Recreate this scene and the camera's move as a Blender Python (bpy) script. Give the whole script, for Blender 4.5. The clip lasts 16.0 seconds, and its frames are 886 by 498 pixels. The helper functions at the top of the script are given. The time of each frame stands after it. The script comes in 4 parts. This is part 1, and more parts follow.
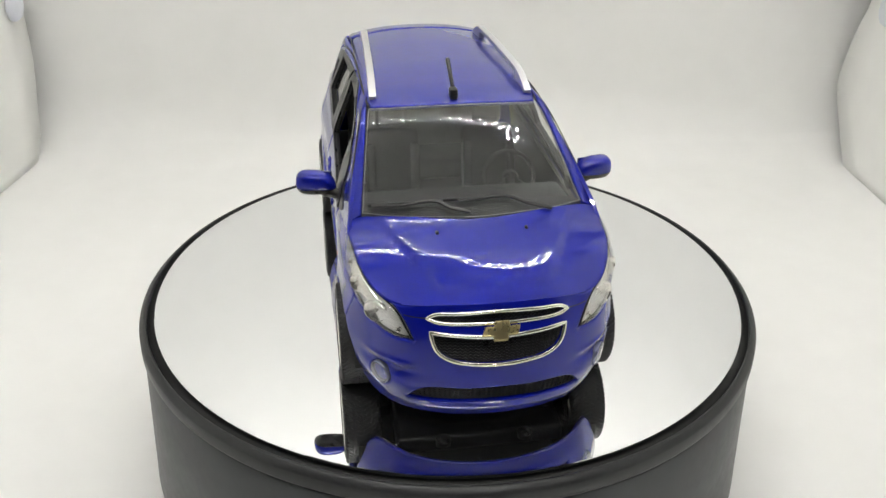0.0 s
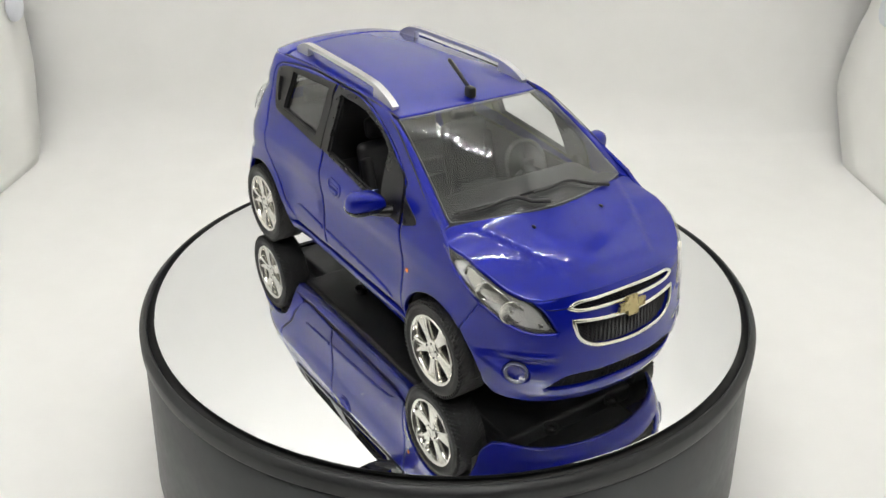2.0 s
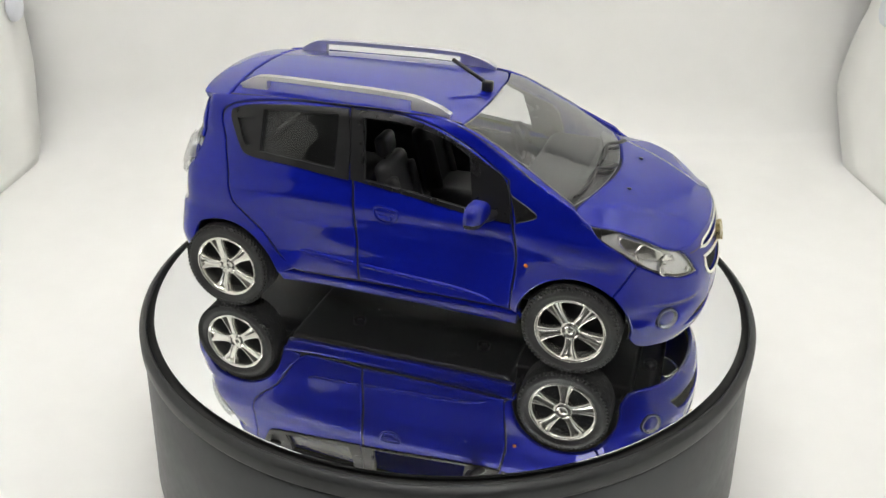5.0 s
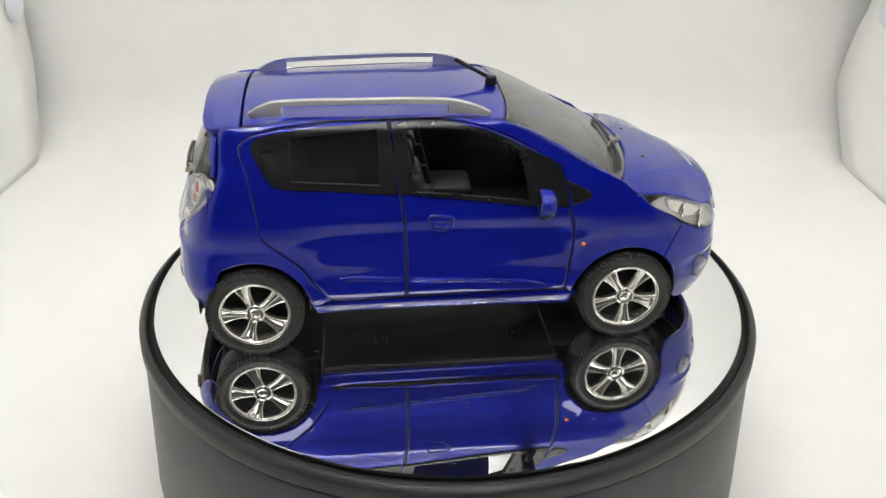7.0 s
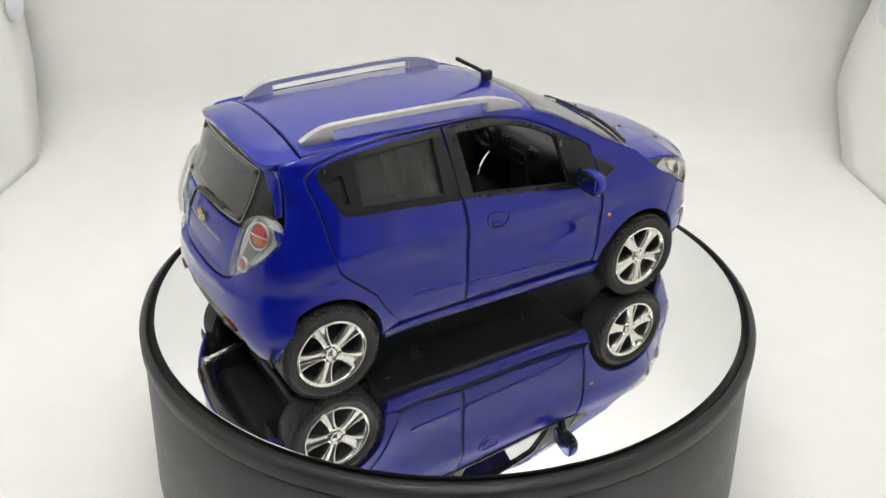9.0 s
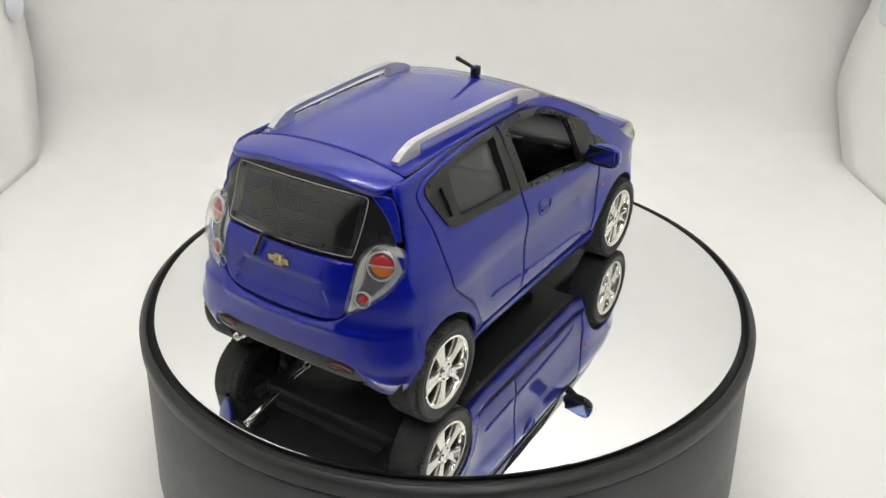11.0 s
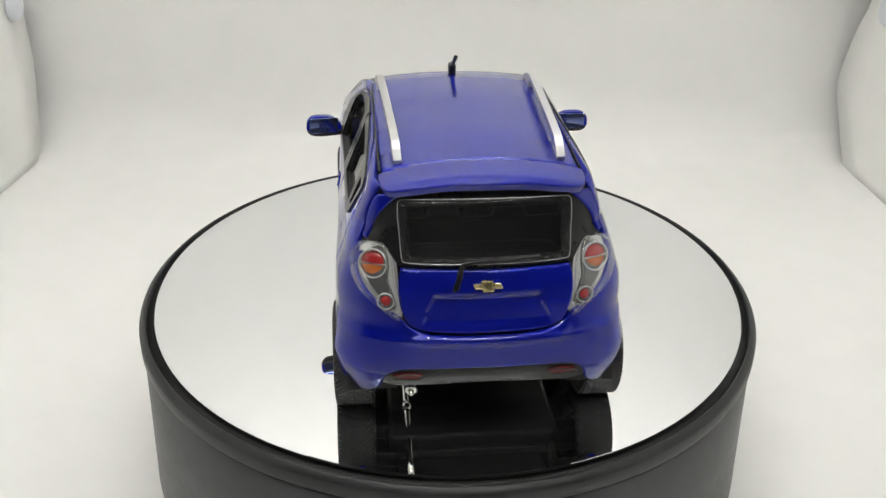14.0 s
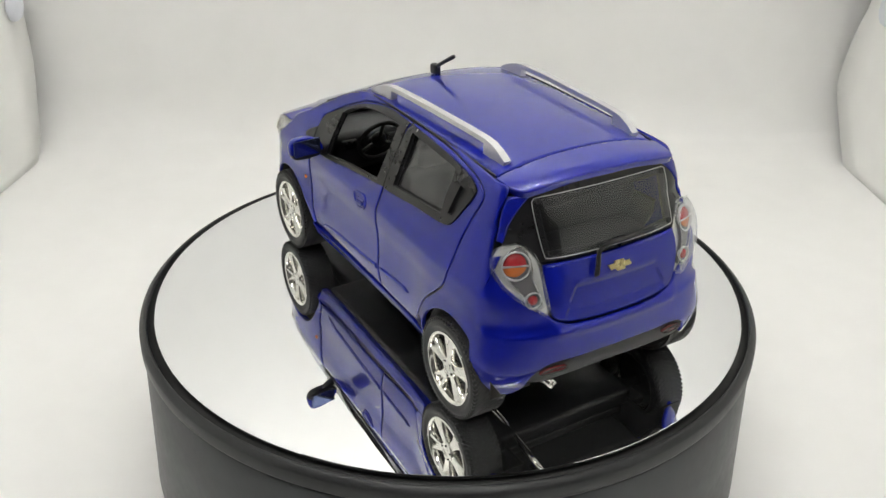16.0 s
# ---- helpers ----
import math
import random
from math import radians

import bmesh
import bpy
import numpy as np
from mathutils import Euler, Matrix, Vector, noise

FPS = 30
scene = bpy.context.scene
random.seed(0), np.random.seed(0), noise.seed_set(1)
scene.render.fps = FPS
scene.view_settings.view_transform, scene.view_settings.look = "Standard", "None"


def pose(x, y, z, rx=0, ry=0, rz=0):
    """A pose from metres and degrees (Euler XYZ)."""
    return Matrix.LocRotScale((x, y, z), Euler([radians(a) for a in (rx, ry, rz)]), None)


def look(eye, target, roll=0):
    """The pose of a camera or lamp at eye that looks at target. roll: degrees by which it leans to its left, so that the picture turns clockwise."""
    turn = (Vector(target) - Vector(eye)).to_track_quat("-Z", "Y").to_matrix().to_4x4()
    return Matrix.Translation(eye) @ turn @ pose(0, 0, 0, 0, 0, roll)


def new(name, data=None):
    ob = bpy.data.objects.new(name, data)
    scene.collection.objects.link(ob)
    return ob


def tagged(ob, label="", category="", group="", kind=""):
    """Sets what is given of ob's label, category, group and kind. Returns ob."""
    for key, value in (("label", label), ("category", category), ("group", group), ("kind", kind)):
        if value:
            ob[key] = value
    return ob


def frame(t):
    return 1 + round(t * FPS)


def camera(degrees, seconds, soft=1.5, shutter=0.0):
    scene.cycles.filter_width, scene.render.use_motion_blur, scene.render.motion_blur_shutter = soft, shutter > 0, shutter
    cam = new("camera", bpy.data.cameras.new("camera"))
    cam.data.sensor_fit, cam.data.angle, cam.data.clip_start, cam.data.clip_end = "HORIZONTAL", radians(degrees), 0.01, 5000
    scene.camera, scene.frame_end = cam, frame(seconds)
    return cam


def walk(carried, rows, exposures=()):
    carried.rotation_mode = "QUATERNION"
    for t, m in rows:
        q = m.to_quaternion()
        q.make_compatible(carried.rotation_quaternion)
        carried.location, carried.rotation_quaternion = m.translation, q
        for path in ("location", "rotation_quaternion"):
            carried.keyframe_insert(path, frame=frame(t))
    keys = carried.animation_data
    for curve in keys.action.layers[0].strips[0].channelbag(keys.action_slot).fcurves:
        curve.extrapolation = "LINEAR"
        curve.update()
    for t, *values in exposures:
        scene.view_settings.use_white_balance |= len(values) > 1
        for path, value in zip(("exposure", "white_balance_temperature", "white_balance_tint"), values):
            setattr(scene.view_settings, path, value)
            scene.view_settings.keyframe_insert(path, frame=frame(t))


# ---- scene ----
S = 0.087            # one model unit in metres (a 1:24 car)
DECK = 0.64          # height of the mirror datum over the table, in model units
MZ = 0.011           # mirror surface over the datum
Y0 = -0.0145         # the car stands a little off the turntable's axis

# ---- camera ----
cam = camera(51.87, 16.0, soft=1.5)
EYE = Vector((0.1224 * S, -2.7891 * S, (1.6472 + DECK) * S))
PITCH, YAW = radians(28.449), radians(2.898)
AIM = EYE + Vector((-math.sin(YAW) * math.cos(PITCH), math.cos(YAW) * math.cos(PITCH), -math.sin(PITCH)))
walk(cam, [(0.0, look(EYE, AIM, 0.744)), (16.0, look(EYE, AIM, 0.744))],
     exposures=[(0, .0), (1.5, .02), (3.5, .09), (6.5, .15), (8.5, .13), (11.5, .04), (12.5, .01), (14.0, -.06), (15.0, -.04), (16.0, -.02)])

# ---- world and lamps ----
world = bpy.data.worlds.new("room_dim")
scene.world = world
world.use_nodes = True
world.node_tree.nodes["Background"].inputs[0].default_value = (0.75, 0.78, 0.82, 1)
world.node_tree.nodes["Background"].inputs[1].default_value = 0.25


BOX_TOP = 5.7
# Added unseen fill lamp that brightens the car's front, casing and front floor.
lamp = bpy.data.lights.new("front_fill_light", "AREA")
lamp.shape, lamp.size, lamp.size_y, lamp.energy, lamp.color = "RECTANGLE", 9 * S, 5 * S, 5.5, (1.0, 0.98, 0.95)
new("front_fill_light", lamp).matrix_world = look((1.5 * S, -14 * S, 19.6 * S), (1.5 * S, -13 * S, 0))
# ---- materials ----
def mat(name, color, rough=0.5, metal=0.0, coat=0.0, bump=0.0, scale=60.0, vary=0.0, spec=0.5, trans=0.0, ior=1.45, rvary=0.0):
    m = bpy.data.materials.new(name)
    m.use_nodes = True
    nt = m.node_tree
    b = nt.nodes["Principled BSDF"]
    b.inputs["Base Color"].default_value = (*color, 1)
    b.inputs["Roughness"].default_value = rough
    b.inputs["Metallic"].default_value = metal
    b.inputs["Coat Weight"].default_value = coat
    b.inputs["Coat Roughness"].default_value = 0.015
    b.inputs["Specular IOR Level"].default_value = spec
    b.inputs["Transmission Weight"].default_value = trans
    b.inputs["IOR"].default_value = ior
    co = nt.nodes.new("ShaderNodeTexCoord")
    if vary or rvary or bump:
        n = nt.nodes.new("ShaderNodeTexNoise")
        n.inputs["Scale"].default_value = scale / S
        n.inputs["Detail"].default_value = 5
        nt.links.new(co.outputs["Object"], n.inputs["Vector"])
        n2 = nt.nodes.new("ShaderNodeTexNoise")
        n2.inputs["Scale"].default_value = scale / S / 9
        n2.inputs["Detail"].default_value = 3
        nt.links.new(co.outputs["Object"], n2.inputs["Vector"])
        mx = nt.nodes.new("ShaderNodeMath")
        mx.operation = "ADD"
        nt.links.new(n.outputs["Fac"], mx.inputs[0])
        nt.links.new(n2.outputs["Fac"], mx.inputs[1])
    if vary:
        r = nt.nodes.new("ShaderNodeMapRange")
        r.inputs["From Min"].default_value, r.inputs["From Max"].default_value = 0.6, 1.4
        r.inputs["To Min"].default_value, r.inputs["To Max"].default_value = 1 - vary, 1 + vary
        nt.links.new(mx.outputs[0], r.inputs["Value"])
        h = nt.nodes.new("ShaderNodeVectorMath")
        h.operation = "SCALE"
        h.inputs[0].default_value = color
        nt.links.new(r.outputs[0], h.inputs["Scale"])
        nt.links.new(h.outputs[0], b.inputs["Base Color"])
    if rvary:
        r = nt.nodes.new("ShaderNodeMapRange")
        r.inputs["From Min"].default_value, r.inputs["From Max"].default_value = 0.6, 1.4
        r.inputs["To Min"].default_value, r.inputs["To Max"].default_value = max(0, rough - rvary), rough + rvary
        nt.links.new(mx.outputs[0], r.inputs["Value"])
        nt.links.new(r.outputs[0], b.inputs["Roughness"])
    if bump:
        bp = nt.nodes.new("ShaderNodeBump")
        bp.inputs["Strength"].default_value = bump
        bp.inputs["Distance"].default_value = 0.004 * S
        nt.links.new(n.outputs["Fac"], bp.inputs["Height"])
        nt.links.new(bp.outputs["Normal"], b.inputs["Normal"])
    return m


PAINT = mat("blue_metallic_paint", (0.0026, 0.0085, 0.275), 0.42, 0.24, coat=1.0, vary=0.10, scale=300, spec=0.05)
# a slight unevenness in the clear coat
PAINT.node_tree.nodes["Principled BSDF"].inputs["Coat IOR"].default_value = 1.53
peel, peel_noise, peel_at = (PAINT.node_tree.nodes.new(k) for k in ("ShaderNodeBump", "ShaderNodeTexNoise", "ShaderNodeTexCoord"))
peel_noise.inputs["Scale"].default_value = 60 / S
peel_noise.inputs["Detail"].default_value = 2
peel.inputs["Strength"].default_value = 0.06
peel.inputs["Distance"].default_value = 0.0012 * S
PAINT.node_tree.links.new(peel_at.outputs["Object"], peel_noise.inputs["Vector"])
PAINT.node_tree.links.new(peel_noise.outputs["Fac"], peel.inputs["Height"])
PAINT.node_tree.links.new(peel.outputs["Normal"], PAINT.node_tree.nodes["Principled BSDF"].inputs["Coat Normal"])
BLACK = mat("black_plastic", (0.012, 0.012, 0.013), 0.42, bump=0.1, scale=120, rvary=0.08)
TRIM = mat("satin_black_trim", (0.010, 0.010, 0.011), 0.3, rvary=0.06, scale=50)
INSIDE = mat("dark_cabin_plastic", (0.028, 0.028, 0.029), 0.38, bump=0.12, scale=90)
RUBBER = mat("tyre_rubber", (0.026, 0.026, 0.026), 0.52, bump=0.25, scale=140, vary=0.2)
CHROME = mat("chrome_plating", (0.86, 0.85, 0.80), 0.07, 1.0, rvary=0.03, scale=40)
SILVER = mat("silver_rail_paint", (0.62, 0.62, 0.63), 0.32, 0.75, rvary=0.05, scale=90)
GOLD = mat("pale_gold_badge", (0.50, 0.42, 0.22), 0.3, 0.9, rvary=0.08, scale=120)
RED = mat("red_lamp_plastic", (0.45, 0.02, 0.025), 0.25, coat=0.5, vary=0.15, scale=80)
AMBER = mat("amber_lamp_plastic", (0.65, 0.17, 0.03), 0.25, coat=0.5, vary=0.12, scale=80)
REFLECT = mat("dark_red_reflector", (0.13, 0.008, 0.012), 0.2, coat=0.6, vary=0.2, scale=90)
TAILBASE = mat("smoky_lamp_base", (0.22, 0.22, 0.225), 0.2, 0.5, rvary=0.05, scale=60)
RIMCHROME = mat("bright_wheel_plating", (0.86, 0.85, 0.79), 0.10, 0.92, rvary=0.06, scale=60)
LAMPGREY = mat("lamp_reflector_grey", (0.84, 0.84, 0.82), 0.16, 0.45, rvary=0.05, scale=40, bump=0.4)
FACE = mat("blue_grey_mirror_face", (0.20, 0.25, 0.50), 0.09, 0.95, rvary=0.03, scale=60)
FOGM = mat("smoky_blue_ring", (0.22, 0.24, 0.36), 0.2, 0.6, rvary=0.05, scale=60)
SCUFF = mat("pale_scuff", (0.55, 0.56, 0.58), 0.6)


def clear_mat(name, tint, rough=0.02, gloss=0.04, dust=0.0):
    """Thin clear plastic: a tinted see-through sheet with a gloss that grows towards grazing; dust also sets a painted
    pale veil.
    """
    m = bpy.data.materials.new(name)
    m.use_nodes = True
    nt = m.node_tree
    nt.nodes.remove(nt.nodes["Principled BSDF"])
    tr, gl, fr, mx = (nt.nodes.new(k) for k in ("ShaderNodeBsdfTransparent", "ShaderNodeBsdfGlossy", "ShaderNodeLayerWeight", "ShaderNodeMixShader"))
    tr.inputs["Color"].default_value = (*tint, 1)
    gl.inputs["Roughness"].default_value = rough
    fr.inputs["Blend"].default_value = 0.5
    pw, ml = nt.nodes.new("ShaderNodeMath"), nt.nodes.new("ShaderNodeMath")
    pw.operation, ml.operation = "POWER", "MULTIPLY_ADD"
    pw.inputs[1].default_value = 3.5
    ml.inputs[1].default_value, ml.inputs[2].default_value = 0.85, gloss
    nt.links.new(fr.outputs["Facing"], pw.inputs[0])
    nt.links.new(pw.outputs[0], ml.inputs[0])
    co, n, r = (nt.nodes.new(k) for k in ("ShaderNodeTexCoord", "ShaderNodeTexNoise", "ShaderNodeMapRange"))
    n.inputs["Scale"].default_value = 40 / S
    n.inputs["Detail"].default_value = 6
    r.inputs["To Min"].default_value, r.inputs["To Max"].default_value = rough * .5, rough * 2.2
    nt.links.new(co.outputs["Object"], n.inputs["Vector"])
    nt.links.new(n.outputs["Fac"], r.inputs["Value"])
    nt.links.new(r.outputs[0], gl.inputs["Roughness"])
    nt.links.new(ml.outputs[0], mx.inputs[0])
    # pale diffuse share: film on the pane plus a painted haze of reflected light
    if dust:
        df, dm = nt.nodes.new("ShaderNodeBsdfDiffuse"), nt.nodes.new("ShaderNodeMixShader")
        df.inputs["Color"].default_value = (0.7, 0.71, 0.72, 1)
        dr = nt.nodes.new("ShaderNodeMapRange")
        dr.inputs["To Min"].default_value, dr.inputs["To Max"].default_value = dust * .6, dust * 1.4
        nt.links.new(n.outputs["Fac"], dr.inputs["Value"])
        nt.links.new(dr.outputs[0], dm.inputs[0])
        nt.links.new(tr.outputs[0], dm.inputs[1])
        nt.links.new(df.outputs[0], dm.inputs[2])
        tr = dm
    nt.links.new(tr.outputs[0], mx.inputs[1])
    nt.links.new(gl.outputs[0], mx.inputs[2])
    nt.links.new(mx.outputs[0], nt.nodes["Material Output"].inputs["Surface"])
    return m


GLASS = clear_mat("grey_tinted_clear_plastic", (0.85, 0.86, 0.86), 0.012, 0.045, 0.008)
SCREEN = clear_mat("dusty_veiled_clear_plastic", (0.86, 0.87, 0.87), 0.008, 0.048, 0.012)
CLEAR = clear_mat("clear_plastic_lens", (0.98, 0.985, 0.985), 0.012, 0.06)
SATIN = mat("satin_black_casing", (0.046, 0.049, 0.052), 0.42, rvary=0.06, scale=30, bump=0.05)
RIMM = mat("satin_black_rim", (0.020, 0.021, 0.022), 0.42, rvary=0.06, scale=30)
GROOVE = mat("black_groove", (0.006, 0.006, 0.006), 0.6, vary=0.2, scale=30)
MIRROR = mat("mirror_glass", (0.90, 0.91, 0.92), 0.010, 0.993, rvary=0.008, scale=12)
WHITE = mat("white_matte_sheet", (0.90, 0.90, 0.885), 0.75, vary=0.025, scale=5, bump=0.05)
PANEL = mat("white_box_wall", (0.88, 0.88, 0.855), 0.6, vary=0.03, scale=6, bump=0.06)
SNAPM = mat("white_snap_plastic", (0.72, 0.74, 0.80), 0.4, vary=0.03, scale=20)
ROOMM = mat("room_wall_paint", (0.20, 0.195, 0.19), 0.8, vary=0.1, scale=2)
LED = bpy.data.materials.new("led_chip")
LED.use_nodes = True
LED.node_tree.nodes["Principled BSDF"].inputs["Emission Color"].default_value = (1, 0.98, 0.94, 1)
LED.node_tree.nodes["Principled BSDF"].inputs["Emission Strength"].default_value = 336.0


# ---- mesh helpers ----
CAR_SHIFT = Vector((0, Y0, -MZ))


def part(name, bm, material, parent, label="", smooth=True, shift=CAR_SHIFT):
    """One mesh object from bm, whose places are in model units, under a thing or a part."""
    for v in bm.verts:
        v.co = (v.co + shift) * S
    for f in bm.faces:
        f.smooth = smooth
    me = bpy.data.meshes.new(name)
    nl = bm.verts.layers.float_vector.get("skin_normal")
    skin = [tuple(v[nl]) for v in bm.verts] if nl else None
    bm.to_mesh(me)
    bm.free()
    if skin:
        me.normals_split_custom_set_from_vertices(skin)
    me.materials.append(material)
    ob = new(name, me)
    if material in (GLASS, CLEAR, SCREEN):
        ob.visible_shadow = False
    if parent:
        ob.parent = parent
    if label:
        ob["label"] = label
    return ob


def block(bm, x, y, z, sx, sy, sz, r=0.0, rot=None):
    """A box about (x, y, z) with rounded edges."""
    got = bmesh.ops.create_cube(bm, size=1)["verts"]
    m = Matrix.Translation((x, y, z)) @ (rot or Matrix()) @ Matrix.Diagonal((sx, sy, sz, 1))
    bmesh.ops.transform(bm, matrix=m, verts=got)
    if r:
        es = list({e for v in got for e in v.link_edges})
        bmesh.ops.bevel(bm, geom=es, offset=r, segments=3, profile=0.5, affect="EDGES", clamp_overlap=True)
    return got


def lathe(bm, prof, seg=64, axis="z", at=(0, 0, 0), closed=False):
    """A ring of faces from rows of (radius, height)."""
    rings = []
    for k in range(seg):
        a = 2 * math.pi * k / seg
        c, s = math.cos(a), math.sin(a)
        ring = []
        for r, h in prof:
            p = (r * c, r * s, h) if axis == "z" else (r * c, h, r * s) if axis == "y" else (h, r * c, r * s)
            ring.append(bm.verts.new(Vector(p) + Vector(at)))
        rings.append(ring)
    n = len(prof)
    for k in range(seg):
        A, B = rings[k], rings[(k + 1) % seg]
        for j in range(n if closed else n - 1):
            q = (A[j], B[j], B[(j + 1) % n], A[(j + 1) % n])
            bm.faces.new(q)
    return rings


def tube(bm, pts, r, seg=8, closed=False, flat=1.0, up=None, turn=0.0):
    """A rod along pts; flat squeezes it along up."""
    pts = [Vector(p) for p in pts]
    n = len(pts)
    rings = []
    for i in range(n):
        a = pts[i - 1] if (closed or i > 0) else pts[i]
        b = pts[(i + 1) % n] if (closed or i < n - 1) else pts[i]
        t = (b - a).normalized()
        u = Vector(up[i] if up is not None else (0, 0, 1))
        s = t.cross(u)
        if s.length < 1e-4:
            s = t.cross(Vector((1, 0, 0)))
        s.normalize()
        u = s.cross(t).normalized()
        rr = r[i] if isinstance(r, (list, tuple)) else r
        rings.append([bm.verts.new(pts[i] + s * rr * math.cos(2 * math.pi * k / seg + turn) + u * rr * flat * math.sin(2 * math.pi * k / seg + turn)) for k in range(seg)])
    for i in range(n if closed else n - 1):
        A, B = rings[i], rings[(i + 1) % n]
        for k in range(seg):
            bm.faces.new((A[k], A[(k + 1) % seg], B[(k + 1) % seg], B[k]))
    if not closed:
        bm.faces.new(rings[0][::-1])
        bm.faces.new(rings[-1])


# ---- the car's outer form ----
def table(rows):
    """A smooth curve through rows of (place, value)."""
    x, y = np.array(rows, float).T
    d = np.diff(y) / np.diff(x)
    m = np.concatenate([[d[0]], np.where(d[1:] * d[:-1] > 0, 2 * d[1:] * d[:-1] / (d[1:] + d[:-1] + 1e-12), 0), [d[-1]]])

    def f(v):
        v = np.clip(v, x[0], x[-1])
        i = np.clip(np.searchsorted(x, v, side="right") - 1, 0, len(x) - 2)
        h = x[i + 1] - x[i]
        t = (v - x[i]) / h
        return y[i] * (1 + 2 * t) * (1 - t) ** 2 + m[i] * h * t * (1 - t) ** 2 + y[i + 1] * t * t * (3 - 2 * t) + m[i + 1] * h * t * t * (t - 1)
    return f


half = table([(.06, .33), (.14, .350), (.20, .368), (.25, .3725), (.31, .3705), (.36, .3720), (.41, .3785), (.44, .3795), (.50, .362), (.53, .354), (.60, .328), (.66, .302), (.70, .287), (.725, .262), (.745, .20)])
nose = table([(.06, .84), (.116, .868), (.16, .885), (.20, .892), (.28, .888), (.34, .880), (.37, .872), (.43, .85), (.46, .84), (.50, .84), (.8, .84)])
tail = table([(.06, .83), (.15, .85), (.20, .868), (.25, .878), (.34, .874), (.356, .864), (.43, .85), (.484, .839), (.52, .826), (.60, .79), (.66, .757), (.70, .736), (.76, .71)])
crest = table([(-.80, .715), (-.77, .722), (-.715, .736), (-.64, .743), (-.4, .752), (-.2, .752), (0, .743), (.10, .732), (.154, .721), (.30, .660), (.45, .584), (.552, .5345), (.604, .518), (.70, .492), (.78, .467), (.83, .446), (.86, .424), (.89, .38)])
drop = table([(-.80, .045), (-.6, .045), (-.2, .036), (.1, .024), (.3, .028), (.5, .034), (.56, .024), (.62, .016), (.68, .019), (.74, .036), (.80, .060), (.86, .065)])
WF, WR, WZ = .512, -.634, .160       # wheel centres
PHASE = {(WF, -1): radians(53), (WR, -1): radians(70), (WF, 1): .31, (WR, 1): .31}
XF, XR = .40, -.45                   # axes about which the two ends are wrapped
ARC = .0078                          # model units to a degree round an end


def wall(x, z):
    """Half the body's width at a place along it and a height."""
    x, z = np.asarray(x, float), np.asarray(z, float)
    lo = np.clip((.46 - z) / .2, 0, 1)
    b = half(z) + lo * (.027 * np.exp(-((x - WF) / .17) ** 4) + .027 * np.exp(-((x - WR) / .185) ** 4))
    t = np.where(x > 0, np.clip(x / nose(z), 0, 1) ** 8.5, np.clip(-x / tail(z), 0, 1) ** (17 + 25 * np.clip((z - .60) / .1, 0, 1) + 7 * np.clip((.36 - z) / .12, 0, 1)))
    return b * np.sqrt(np.clip(1 - t, 0, 1))


def top(x, y):
    return crest(x) - drop(x) * (np.abs(y) / .30) ** 2.3


def shoulder(x):
    """Half width and height of the edge where the bonnet meets the wall."""
    lo, hi = .30, .60
    for _ in range(40):
        z = (lo + hi) / 2
        lo, hi = (z, hi) if top(x, wall(x, z)) > z else (lo, z)
    return float(wall(x, z)), z


def around(phi, z, xc, sgn):
    """Where a level ray from an end's axis meets the wall."""
    c, s = np.cos(np.radians(phi)) * sgn, np.sin(np.radians(phi))
    lo = np.zeros(np.shape(phi))
    hi = lo + 1.0
    for _ in range(26):
        m = (lo + hi) / 2
        x = xc + m * c
        out = (np.abs(m * s) > wall(x, z)) | (x > nose(z)) | (x < -tail(z))
        hi, lo = np.where(out, m, hi), np.where(out, lo, m)
    return xc + lo * c, lo * s


def form(kind, u, v, side=1):
    """Places on the body's form. side: (x, z); front and rear: (angle, z); top: (x, y)."""
    if kind == "side":
        return np.stack([u, side * wall(u, v), v], -1)
    if kind == "top":
        return np.stack([u, v * side, top(u, v)], -1)
    x, y = around(u, v, XF, 1) if kind == "front" else around(u, v, XR, -1)
    return np.stack([x, y * side, v], -1)


def form_normal(kind, u, v, side=1):
    du = 0.5 if kind in ("front", "rear") else .004
    e = .004
    a = form(kind, u + du, v, side) - form(kind, u - du, v, side)
    b = form(kind, u, v + e, side) - form(kind, u, v - e, side)
    n = np.cross(a, b)
    n /= np.linalg.norm(n, axis=-1, keepdims=True) + 1e-12
    p = form(kind, u, v, side)
    out = p - np.array([0, 0, .35]) if kind != "top" else np.array([0, 0, 1.0])
    if kind == "side":
        out = np.array([0, side, 0.0])
    if kind in ("front", "rear"):
        out = p - np.array([XF if kind == "front" else XR, 0, 0])
        out[..., 2] = 0
    return n * np.sign(np.sum(n * out, -1, keepdims=True))


